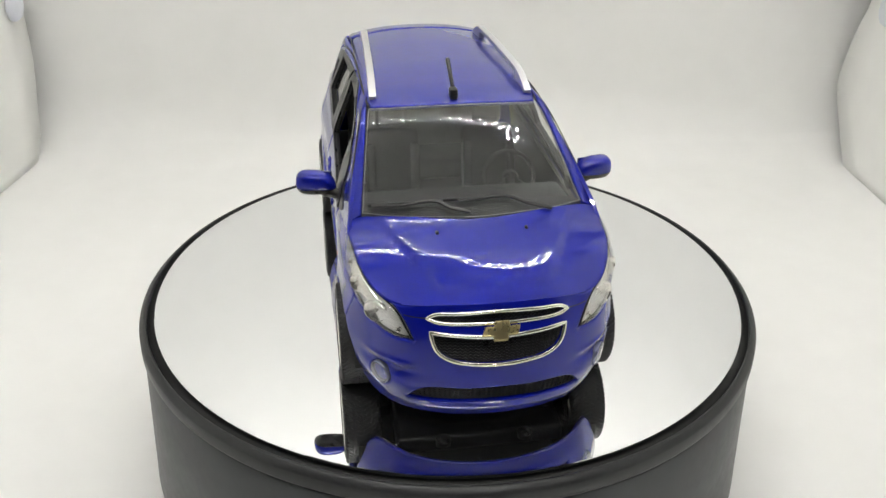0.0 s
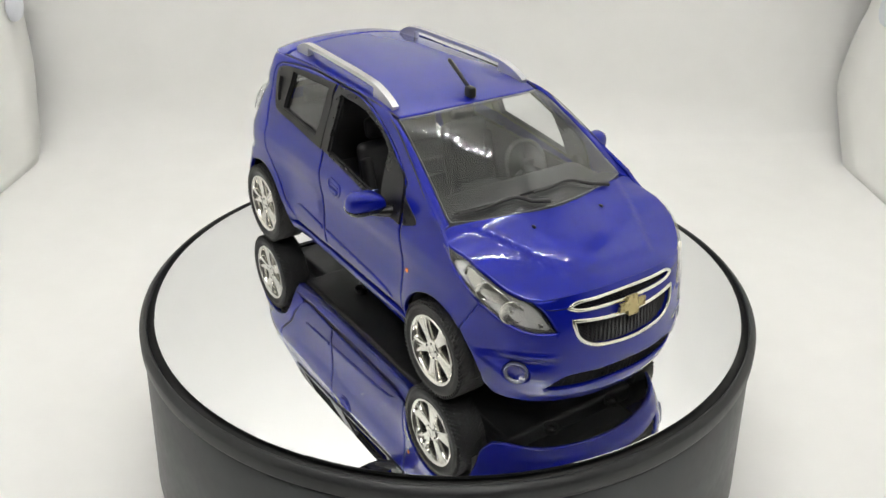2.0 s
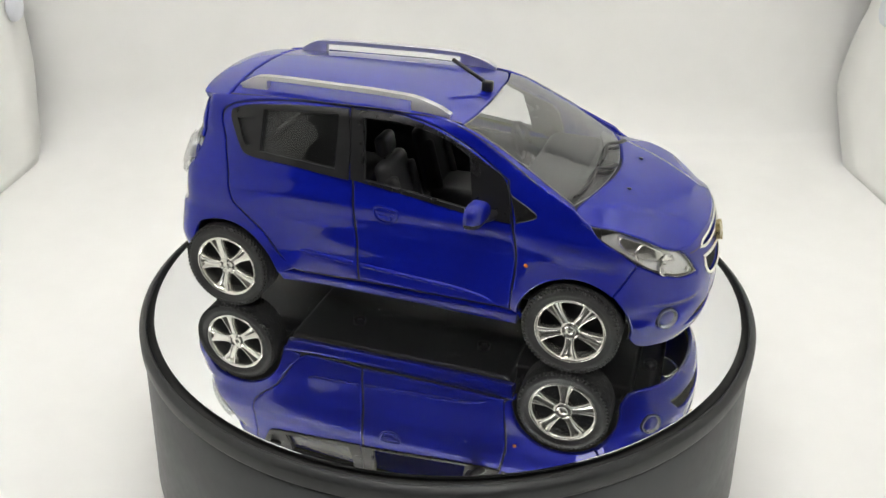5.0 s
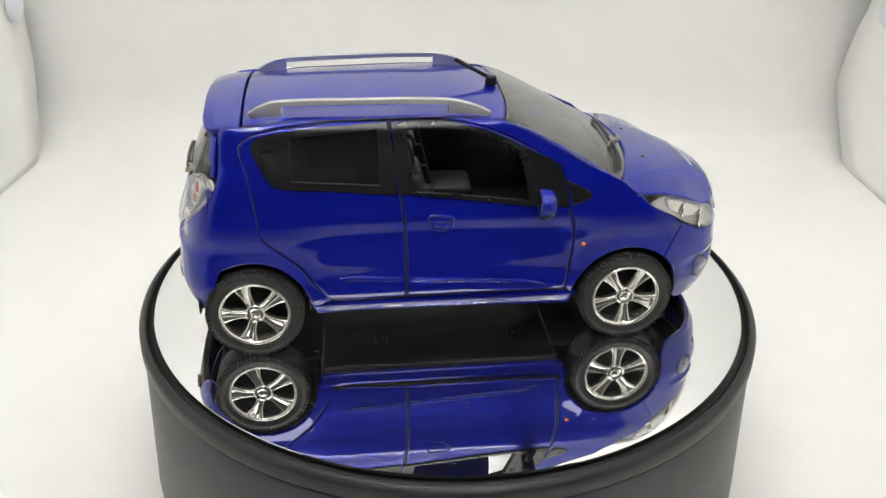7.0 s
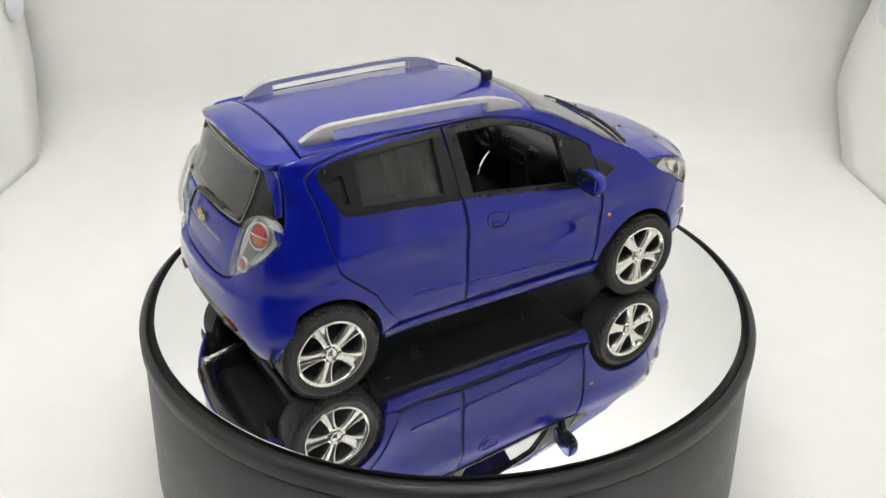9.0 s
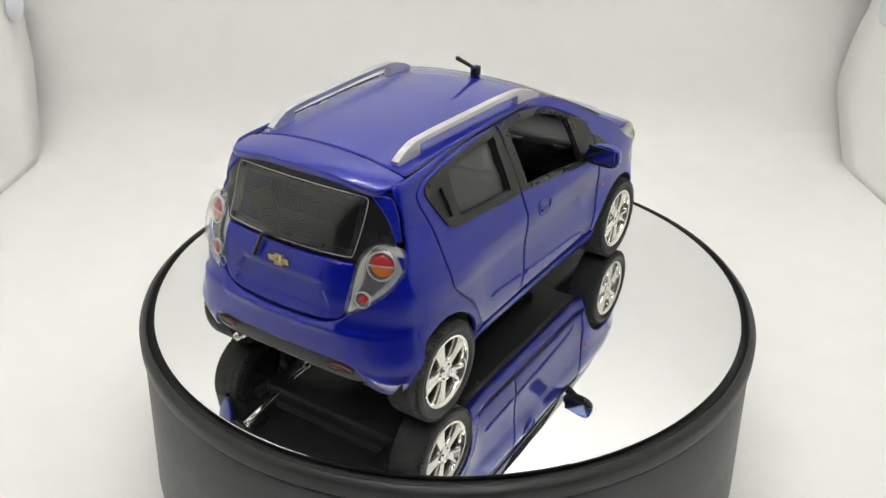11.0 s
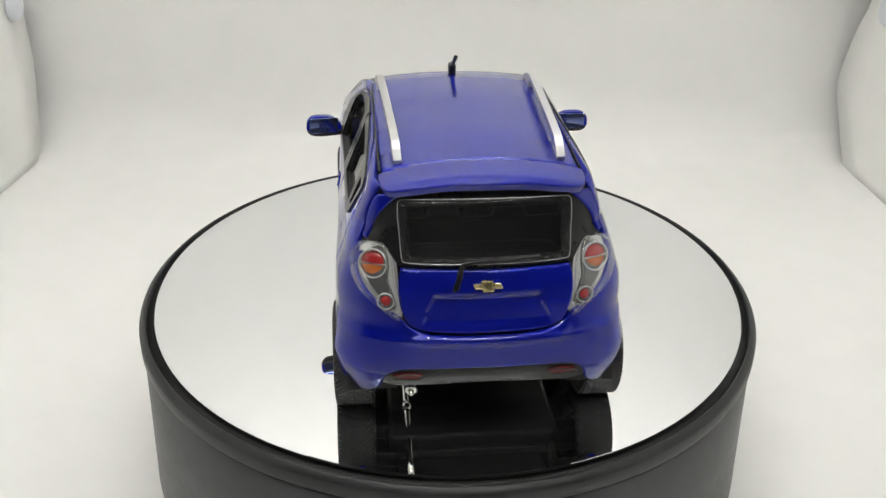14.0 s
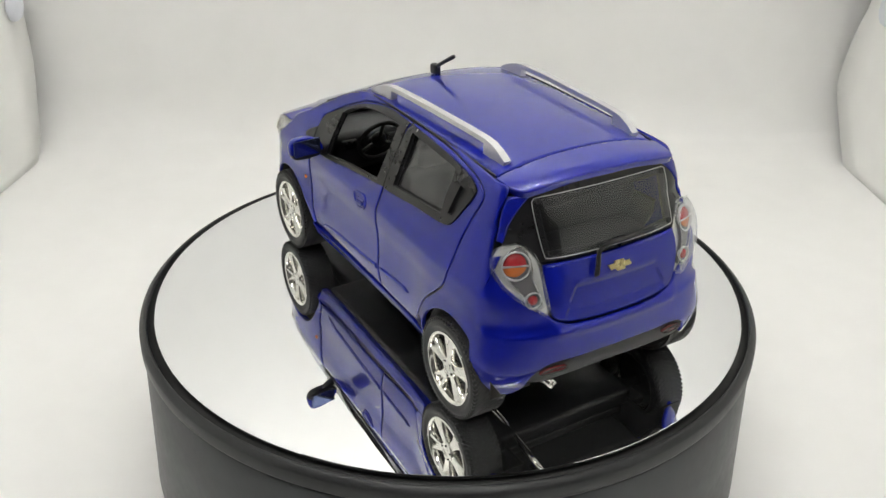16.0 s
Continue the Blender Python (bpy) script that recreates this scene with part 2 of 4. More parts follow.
def curve(pts, step=5):
    """A closed outline; a point with a third value is a corner."""
    P = [np.array(p[:2], float) for p in pts]
    C = [len(p) > 2 for p in pts]
    n = len(P)
    out = []
    for i in range(n):
        a, b = P[i], P[(i + 1) % n]
        p0 = a - (b - a) if C[i] else P[i - 1]
        p3 = b + (b - a) if C[(i + 1) % n] else P[(i + 2) % n]
        la, lb, lc = (max(1e-6, np.linalg.norm(q)) for q in (a - p0, b - a, p3 - b))
        ma = ((a - p0) / la + (b - a) / lb) / 2 * min(lb, 2.5 * la) if not C[i] else b - a
        mb = ((b - a) / lb + (p3 - b) / lc) / 2 * min(lb, 2.5 * lc) if not C[(i + 1) % n] else b - a
        for k in range(step):
            t = k / step
            out.append((2 * t ** 3 - 3 * t ** 2 + 1) * a + (t ** 3 - 2 * t ** 2 + t) * ma + (3 * t ** 2 - 2 * t ** 3) * b + (t ** 3 - t ** 2) * mb)
    return np.array(out)


def both(pts):
    """A whole outline from its half, from the middle round to the middle."""
    return list(pts) + [(-p[0], *p[1:]) for p in pts[::-1] if abs(p[0]) > 1e-6]


def both_y(pts):
    return list(pts) + [(p[0], -p[1], *p[2:]) for p in pts[::-1] if abs(p[1]) > 1e-6]


def inside(poly, q):
    x, y = q[:, 0], q[:, 1]
    r = np.zeros(len(q), bool)
    for a, b in zip(poly, np.roll(poly, -1, 0)):
        hit = (a[1] > y) != (b[1] > y)
        r ^= hit & (x < (b[0] - a[0]) * (y - a[1]) / (b[1] - a[1] + 1e-15) + a[0])
    return r


def gap_to(loops, q):
    best = np.full(len(q), 9.0)
    for poly in loops:
        for a, b in zip(poly, np.roll(poly, -1, 0)):
            ab = b - a
            t = np.clip(((q - a) @ ab) / (ab @ ab + 1e-15), 0, 1)
            best = np.minimum(best, np.linalg.norm(q - a - t[:, None] * ab, axis=1))
    return best


def sheet(kind, outline, holes=(), side=1, lift=0.0, thick=.012, bevel=.006, sink=.004, grid=.0135, step=7, flush=None, relief=None):
    """A bmesh: a piece of the body's skin with rounded edges and thickness."""
    from mathutils.geometry import delaunay_2d_cdt
    k = ARC if kind in ("front", "rear") else 1.0
    loops = [curve([(p[0] * k, *p[1:]) for p in o], step) for o in (outline, *holes)]
    lo, hi = loops[0].min(0), loops[0].max(0)
    gx, gy = np.meshgrid(np.arange(lo[0], hi[0], grid), np.arange(lo[1], hi[1], grid))
    gx = gx + (np.arange(gx.shape[0]) % 2 * grid / 2)[:, None]
    cand = np.stack([gx.ravel(), gy.ravel()], -1)

    def within(q):
        ok = inside(loops[0], q)
        for h in loops[1:]:
            ok &= ~inside(h, q)
        return ok
    cand = cand[within(cand)]
    cand = cand[gap_to(loops, cand) > max(bevel * 1.6, grid * .35)]
    rings = []
    if bevel:
        for L in loops:
            t = np.roll(L, -1, 0) - np.roll(L, 1, 0)
            n = np.stack([-t[:, 1], t[:, 0]], -1)
            n /= np.linalg.norm(n, axis=1, keepdims=True) + 1e-12
            for f in (.35, 1.0):
                for sg in (1, -1):
                    q = L + n * bevel * f * sg
                    q = q[within(q)]
                    if len(q):
                        rings.append(q[gap_to(loops, q) > bevel * f * .9])
    pts = np.concatenate([*loops, *rings, cand])
    edges, base = [], 0
    for L in loops:
        edges += [(base + i, base + (i + 1) % len(L)) for i in range(len(L))]
        base += len(L)
    vs, es, fs, *_ = delaunay_2d_cdt([Vector(q) for q in pts], edges, [], 0, 1e-6)
    V = np.array([tuple(q) for q in vs])
    F = np.array([f for f in fs if len(f) == 3])
    F = F[within(V[F].mean(1))]
    u, v = V[:, 0] / k, V[:, 1]
    P = form(kind, u, v, side)
    N = form_normal(kind, u, v, side)
    g = gap_to(loops, V)
    low = np.zeros(len(V))
    if bevel:
        low = sink * (1 - np.clip(g / bevel, 0, 1)) ** 2
        if flush:
            low = np.where(flush(u, v), 0, low)
    if relief:
        low = low - relief(u, v)
    top_p = P + N * (lift - low)[:, None]
    bot_p = P + N * (lift - thick)
    bm = bmesh.new()
    used = sorted(set(F.ravel()))
    nl = bm.verts.layers.float_vector.new("skin_normal")
    du = .5 if k != 1.0 else .004
    pu = (form(kind, u + du, v, side) - form(kind, u - du, v, side)) / (2 * du * k)
    pv = (form(kind, u, v + .004, side) - form(kind, u, v - .004, side)) / .008
    uu, vv = np.sum(pu * pu, -1) + 1e-9, np.sum(pv * pv, -1) + 1e-9
    e = 5e-4
    hu, hv = np.zeros(len(V)), np.zeros(len(V))
    if relief:
        hu = hu + (relief(u + e / k, v) - relief(u - e / k, v)) / (2 * e)
        hv = hv + (relief(u, v + e) - relief(u, v - e)) / (2 * e)
    if bevel:
        def rounded(q):
            d = gap_to(loops, q) * np.where(within(q), 1, -1)
            return -sink * (1 - np.minimum(d / bevel, 1)) ** 2
        ax, ay, e2 = np.array([2e-4, 0]), np.array([0, 2e-4]), 4e-4
        keep = np.where(flush(u, v), 0, 1) if flush else 1
        hu = hu + keep * (rounded(V + ax) - rounded(V - ax)) / e2
        hv = hv + keep * (rounded(V + ay) - rounded(V - ay)) / e2
    M = N - pu * (hu / uu)[:, None] - pv * (hv / vv)[:, None]
    M /= np.linalg.norm(M, axis=1, keepdims=True)
    a = {i: bm.verts.new(top_p[i]) for i in used}
    b = {i: bm.verts.new(bot_p[i]) for i in used}
    for i in used:
        a[i][nl] = M[i]
    count = {}
    for f in F:
        p, q, r = (int(i) for i in f)
        nn = np.cross(top_p[q] - top_p[p], top_p[r] - top_p[p])
        if nn @ N[p] < 0:
            q, r = r, q
        bm.faces.new((a[p], a[q], a[r]))
        bm.faces.new((b[r], b[q], b[p]))
        for e in ((p, q), (q, r), (r, p)):
            count[e] = 1
    for p, q in count:
        if (q, p) not in count:
            w = [bm.verts.new(c) for c in (top_p[p], top_p[q], bot_p[q], bot_p[p])]
            bm.faces.new((w[1], w[0], w[3], w[2]))
    return bm


def line_on(kind, pts, side=1, lift=0.0, step=6, closed=True):
    """Places along a line on the form, and its normals."""
    k = ARC if kind in ("front", "rear") else 1.0
    L = curve([(p[0] * k, *p[1:]) for p in pts], step) / np.array([k, 1])
    if not closed:
        L = np.concatenate([L[:(len(pts) - 1) * step], [np.array(pts[-1][:2], float)]])
    N = form_normal(kind, L[:, 0], L[:, 1], side)
    return form(kind, L[:, 0], L[:, 1], side) + N * lift, N


def bead(name, kind, pts, r, material, parent, side=1, lift=0.0, closed=True, flat=0.7, label=""):
    """A slim moulding along a line on the form."""
    P, N = line_on(kind, pts, side, lift, closed=closed)
    bm = bmesh.new()
    tube(bm, P, r, 8, closed, flat, N)
    return part(name, bm, material, parent, label)


def to_phi(x, z, xc, sgn):
    return math.degrees(math.atan2(float(wall(x, z)), sgn * (x - xc)))


def arc_pts(cx, cz, r, a0, a1, n):
    return [(cx + r * math.cos(radians(a0 + (a1 - a0) * i / n)), cz + r * math.sin(radians(a0 + (a1 - a0) * i / n))) for i in range(n + 1)]


# ---- the light box ----
HERE = Vector((0, 0, DECK))


def room():
    bm = bmesh.new()
    # The unseen reach in front is added to bounce light onto the car's sides.
    rows = [(-4.6, 0), (-1.0, 0), (2.50, 0)] + [(2.50 + .40 * math.sin(a), .40 - .40 * math.cos(a)) for a in np.linspace(.1, math.pi / 2 - .03, 18)] + [(2.91, .9), (2.925, 1.6), (2.94, 2.5), (2.96, 4.0), (2.98, BOX_TOP)]
    ring = []
    for y, z in rows:
        ring.append([bm.verts.new((x, y + .085 * x * min(1, max(0, y + 1) / 3), z + .012 * math.sin(x * 2.1 + 1) * (z > .1))) for x in np.linspace(-3.5, 3.3, 16)])
    for A, B in zip(ring, ring[1:]):
        for i in range(15):
            bm.faces.new((A[i], A[i + 1], B[i + 1], B[i]))
    r = bmesh.ops.extrude_face_region(bm, geom=bm.faces[:])
    bmesh.ops.translate(bm, verts=[v for v in r["geom"] if isinstance(v, bmesh.types.BMVert)], vec=(0, .01, -.01))
    bmesh.ops.recalc_face_normals(bm, faces=bm.faces)
    ob = part("backdrop", bm, WHITE, None, shift=Vector())
    tagged(ob, "white matte sheet sweeping from the table up the back", "backdrop", kind="structure")
    left_edge = table([(0, 2.36), (.149, 2.458), (.358, 2.50), (.526, 2.543), (.70, 2.565), (.97, 2.562), (5.7, 2.5)])
    right_edge = table([(0, 2.74), (.19, 2.894), (.475, 3.05), (.651, 3.006), (.837, 2.941), (1.03, 2.851), (5.7, 2.6)])
    for nm, x, lean, t, edge in (("wall_left", -2.764, .028, -.03, left_edge), ("wall_right", 2.678, -.1, .03, right_edge)):
        bm = bmesh.new()
        zs = np.concatenate([np.linspace(.004, 1.2, 26), np.linspace(1.5, BOX_TOP, 6)])
        g = []
        for k in range(18):
            ys = [-2.9 + (float(edge(z)) + 2.9) * (k / 17) ** .7 for z in zs]
            g.append([bm.verts.new((x + lean * y + .008 * math.sin(z * 1.7 + y) * min(1, z), y, z)) for y, z in zip(ys, zs)])
        for A, B in zip(g, g[1:]):
            for i in range(len(zs) - 1):
                bm.faces.new((A[i], A[i + 1], B[i + 1], B[i]))
        r = bmesh.ops.extrude_face_region(bm, geom=bm.faces[:])
        bmesh.ops.translate(bm, verts=[v for v in r["geom"] if isinstance(v, bmesh.types.BMVert)], vec=(t, 0, 0))
        bmesh.ops.recalc_face_normals(bm, faces=bm.faces)
        tagged(part(nm, bm, PANEL, None, shift=Vector()), "off-white folding wall of a small light box", "wall", kind="structure")
    bm = bmesh.new()
    block(bm, -.1, .40, BOX_TOP + .03, 6.8, 6.7, .05)
    tagged(part("ceiling", bm, PANEL, None, smooth=False, shift=Vector()), "white top of a small light box", "ceiling", kind="structure")
    bm = bmesh.new()
    block(bm, 0, 0, -.06, 52, 48, .1)
    tagged(part("floor", bm, ROOMM, None, smooth=False, shift=Vector()), "plain table top under the light box", "table top", kind="structure")
    # Unseen shell added around the box; its dim tone keeps frontal reflections dark.
    for nm, c, d in (("wall_north", (0, 24, 10), (52, .3, 20)), ("wall_south", (0, -24, 10), (52, .3, 20)), ("wall_east", (26, 0, 10), (.3, 47.6, 20)), ("wall_west", (-26, 0, 10), (.3, 47.6, 20)), ("ceiling_room", (0, 0, 20.2), (52, 48, .3))):
        bm = bmesh.new()
        block(bm, *c, *d)
        tagged(part(nm, bm, ROOMM, None, smooth=False, shift=Vector()), "unseen plain wall added to close off the room", "wall", kind="structure")


def led_bar(y, tilt, rows):
    bar = new("led_bar")
    bar.matrix_basis = pose(0, y * S, (BOX_TOP - .02 - .003 * abs(tilt)) * S, tilt, 0, 0)
    tagged(bar, "white strip of small lights under the box top", "light strip", group="light strips in the box")
    bm = bmesh.new()
    block(bm, 0, 0, 0, 3.8, .3, .03, .008)
    part("carrier", bm, SNAPM, bar, shift=Vector())
    bm = bmesh.new()
    side = .027 if rows == 1 else .0295
    for i in range(24):
        for j in ((-.075, .075) if rows == 1 else (-.10, -.04, .04, .10)):
            block(bm, -1.8 + i * 3.6 / 23 + (.075 if j in (.075, .10, -.04) else 0), j, -.02, side, side, .012)
    tagged(part("light_chips", bm, LED, bar, "rows of bright square light chips", smooth=False, shift=Vector()), kind="stuff")


def snap(x, y, z, turn):
    bm = bmesh.new()
    lathe(bm, [(0, .04), (.04, .039), (.075, .030), (.088, .012), (.09, 0), (0, 0)], 32)
    ob = part("snap_button", bm, SNAPM, None, shift=Vector())
    ob.matrix_world = pose(x * S, y * S, z * S, 0, turn, 0)
    tagged(ob, "round white plastic snap button on the box wall", "button", group="snaps on the box walls")


# ---- turntable ----
def turntable():
    t = new("turntable")
    tagged(t, "round satin black turntable with a mirror top on white sheet", "turntable")
    bm = bmesh.new()
    lathe(bm, [(0, .004), (1.044, .004), (1.055, .012), (1.064, .032), (1.068, .06), (1.064, .14), (1.056, .34), (1.047, DECK - .068), (1.042, DECK - .060), (1.030, DECK - .056), (0, DECK - .056)], 160)
    part("casing", bm, SATIN, t, shift=Vector())
    bm = bmesh.new()
    lathe(bm, [(1.010, -.040), (1.028, -.040), (1.029, .001), (1.031, .005), (1.035, .006), (1.041, .003), (1.046, -.003), (1.052, -.008), (1.054, -.014), (1.055, -.046), (1.053, -.052), (1.048, -.055), (1.010, -.055)], 160)
    part("rim", bm, RIMM, t, "satin black rounded rim", shift=HERE)
    bm = bmesh.new()
    lathe(bm, [(.99, -.012), (1.029, -.012), (1.029, -.045), (.99, -.045)], 128)
    part("groove", bm, GROOVE, t, shift=HERE)
    bm = bmesh.new()
    lathe(bm, [(0, MZ), (1.002, MZ), (1.0035, MZ - .0015), (1.0035, MZ - .008), (0, -.044)], 160)
    disc = part("mirror_disc", bm, MIRROR, t, "clean round mirror plate", smooth=False, shift=HERE)
    rnd = random.Random(4)
    bm = bmesh.new()
    for i in range(110):
        a, d = rnd.uniform(0, 2 * math.pi), math.sqrt(rnd.uniform(.04, .95))
        x, y, w = d * math.cos(a), d * math.sin(a), rnd.uniform(0, math.pi)
        ln, wd = (rnd.uniform(.002, .009), .00022) if i % 4 == 0 else (.0010, .0008)
        c, s = math.cos(w), math.sin(w)
        q = [bm.verts.new((x + c * p * ln - s * r * wd, y + s * p * ln + c * r * wd, MZ + h)) for h in (.0002, .0006) for p, r in ((-1, 0), (0, -1), (1, 0), (0, 1))]
        bm.faces.new(q[4:])
        for k in range(4):
            bm.faces.new((q[k], q[(k + 1) % 4], q[4 + (k + 1) % 4], q[4 + k]))
    tagged(part("scuff", bm, SCUFF, disc, "fine scratches and dust on the mirror", smooth=False, shift=HERE), kind="stuff")
    return disc


TURN = [(0.0, -77.61), (1.0, -65.17), (2.0, -52.85), (3.0, -40.49), (4.0, -28.0), (5.0, -15.47), (6.0, -2.94), (6.5, 3.32), (7.0, 9.55), (8.0, 21.97), (9.0, 34.51),
        (10.0, 47.2), (11.0, 59.96), (11.5, 66.33), (12.0, 72.73), (13.0, 85.56), (14.0, 98.35), (15.0, 110.99), (16.0, 123.56)]


def plate_relief(u, v):
    """A sunk number plate field on the tailgate."""
    a = np.abs(u)
    w = 19.5 + 3.5 * np.clip((.456 - v) / .08, 0, 1)
    r = -.006 * np.clip((w - a) / .8, 0, 1) * np.clip((.456 - v) / .006, 0, 1) * np.clip((v - .366) / .02, 0, 1)
    r += .002 * np.exp(-((v - .468) / .010) ** 2) * np.clip((20.5 - a) / 3, 0, 1)
    return r


def badge_on(parent, kind, phi, z, w, h, lift):
    """A plain cross-shaped badge with slanted ends and a pale rim."""
    pts = [(-w, -h * .42), (-w * .38, -h * .42), (-w * .40, -h), (w * .30, -h), (w * .36, -h * .42), (w * .86, -h * .42), (w, h * .42), (w * .40, h * .42), (w * .42, h), (-w * .30, h), (-w * .36, h * .42), (-w * .86, h * .42)]
    o = [(phi + p[0], z + p[1], 1) for p in pts]
    b = part("badge", sheet(kind, o, lift=lift + .006, thick=.012, bevel=.003, sink=.002, grid=.02, step=2), GOLD, parent, "gold cross-shaped badge")
    bead("badge_rim", kind, o, .0022, GOLD, b, lift=lift + .005)


def headlight(car, s):
    o = [(74, .506, 1)] + [(to_phi(x, shoulder(x)[1], XF, 1), shoulder(x)[1] - .002) for x in (.545, .60, .66, .715, .755, .776)] + [(32.2, .398), (28.6, .358), (27, .338, 1), (34, .339), (42, .357), (50, .388), (58, .430), (66, .468)]
    hl = part("headlight", sheet("front", o, side=s, lift=-.011, thick=.006, bevel=0), LAMPGREY, car, "chrome headlight with a clear cover")
    cx, cz = sum(p[0] for p in o) / len(o), sum(p[1] for p in o) / len(o)
    hole = [(cx + (min(p[0], 66) - cx) * .93, cz + (p[1] - cz) * (.90 if p[0] < 63 else .72)) for p in o]
    part("bezel", sheet("front", o, [hole], side=s, lift=-.003, thick=.006, bevel=.002), TRIM, hl, "black headlight bezel")
    part("reflector_wing", sheet("front", [(59, .476), (51, .462), (44, .436), (39, .406), (37, .395), (43, .398), (47, .402), (53, .418), (58, .448)], side=s, lift=-.004, thick=.008, bevel=.006, sink=.006, grid=.012), RIMCHROME, hl, "chrome wing between the bowls")
    for a, z, r in ((40.5, .385, .034), (50.0, .430, .026), (57.0, .463, .012), (31.5, .357, .008)):
        P = form("front", np.array([a]), np.array([z]))[0] * [1, s, 1]
        N = form_normal("front", np.array([a]), np.array([z]))[0] * [1, s, 1]
        N = N * .6 + np.array([.4, 0, 0])
        N /= np.linalg.norm(N)
        m = Matrix.Translation(P - N * .011) @ Vector(N).to_track_quat("Z", "Y").to_matrix().to_4x4()
        bm = bmesh.new()
        lathe(bm, [(r, .004), (r * .97, .008), (r * .91, .008)] + [(r * (.88 - .09 * k), .0045 - .0011 * k + (.0012 if k % 2 else -.0006)) for k in range(7)] + [(r * .2, -.003), (r * .17, .003), (0, .004)], 40)
        bmesh.ops.transform(bm, matrix=m, verts=bm.verts)
        part("lamp_bowl", bm, CHROME, hl, "round chrome reflector bowl")
    part("lens_cover", sheet("front", o, side=s, lift=.003, thick=.005, bevel=.005, sink=.004), CLEAR, hl, "clear plastic lens cover")


def taillight(car, s):
    o = [(44, .572), (48.6, .556), (49.6, .520), (45.5, .478), (37, .428), (29.6, .393), (29.2, .408), (31.4, .480), (34.6, .544), (39, .568)]
    tl = part("taillight", sheet("rear", o, side=s, lift=-.010, thick=.006, bevel=0), LAMPGREY, car, "tail lamp with red and amber lights under a clear cover")
    cx, cz = sum(p[0] for p in o) / len(o), sum(p[1] for p in o) / len(o)
    pod = [(39.6, .568), (44.2, .552), (45.4, .520), (41.6, .480), (37.2, .446), (33.6, .412), (31.2, .418), (32.2, .446), (34.8, .486), (36.0, .530)]
    part("lamp_pod", sheet("rear", pod, side=s, lift=-.002, thick=.010, bevel=.006, sink=.006, grid=.010), TAILBASE, tl, "smoky grey lamp pod")
    bead("pod_edge", "rear", pod, .0016, CHROME, tl, s, .001)
    part("lens_cover", sheet("rear", o, side=s, lift=.020, thick=.005, bevel=.018, sink=.022, grid=.010), CLEAR, tl, "clear plastic lens cover")
    bead("cover_edge", "rear", o, .0026, CLEAR, tl, s, .002)
    bead("cover_fold", "rear", [(cx + (p[0] - cx) * .90, cz + (p[1] - cz) * .92) for p in o], .0022, CLEAR, tl, s, .014)
    for a, z, r, two in ((41.0, .524, .034, True), (34.6, .437, .020, False)):
        P = form("rear", np.array([a]), np.array([z]))[0] * [1, s, 1]
        N = form_normal("rear", np.array([a]), np.array([z]))[0] * [1, s, 1]
        N = N * .7 + np.array([-.3, 0, 0])
        N /= np.linalg.norm(N)
        up = Vector((0, 0, 1))
        zc = Vector(N)
        xc = up.cross(zc).normalized()
        yc = zc.cross(xc)
        m = Matrix.Translation(P) @ Matrix((xc, yc, zc)).transposed().to_4x4()
        bm = bmesh.new()
        lathe(bm, [(r * 1.02, -.014), (r * 1.12, -.002), (r * 1.14, .003), (r * 1.02, .004), (r * .97, -.002)], 32)
        bmesh.ops.transform(bm, matrix=m, verts=bm.verts)
        part("lamp_ring", bm, SILVER, tl, "silver lamp ring")
        for half_sign, material in (((1, RED), (-1, AMBER)) if two else ((0, RED),)):
            bm = bmesh.new()
            lathe(bm, [(r * .97 if two else r * .72, -.006), (r * .8 if two else r * .6, .001), (r * .5 if two else r * .4, .004), (0, .0055)], 32)
            bmesh.ops.remove_doubles(bm, verts=bm.verts, dist=1e-6)
            if half_sign:
                bmesh.ops.bisect_plane(bm, geom=bm.verts[:] + bm.edges[:] + bm.faces[:], plane_co=(0, half_sign * .002, 0), plane_no=(0, half_sign, 0), clear_inner=True)
            bmesh.ops.transform(bm, matrix=m, verts=bm.verts)
            part("lamp_glass", bm, material, tl, "domed red lamp" if material == RED else "domed amber lamp")
        if two:
            bm = bmesh.new()
            block(bm, 0, 0, .001, r * 1.95, .0045, .008, .001)
            bmesh.ops.transform(bm, matrix=m, verts=bm.verts)
            part("lamp_bar", bm, SILVER, tl)


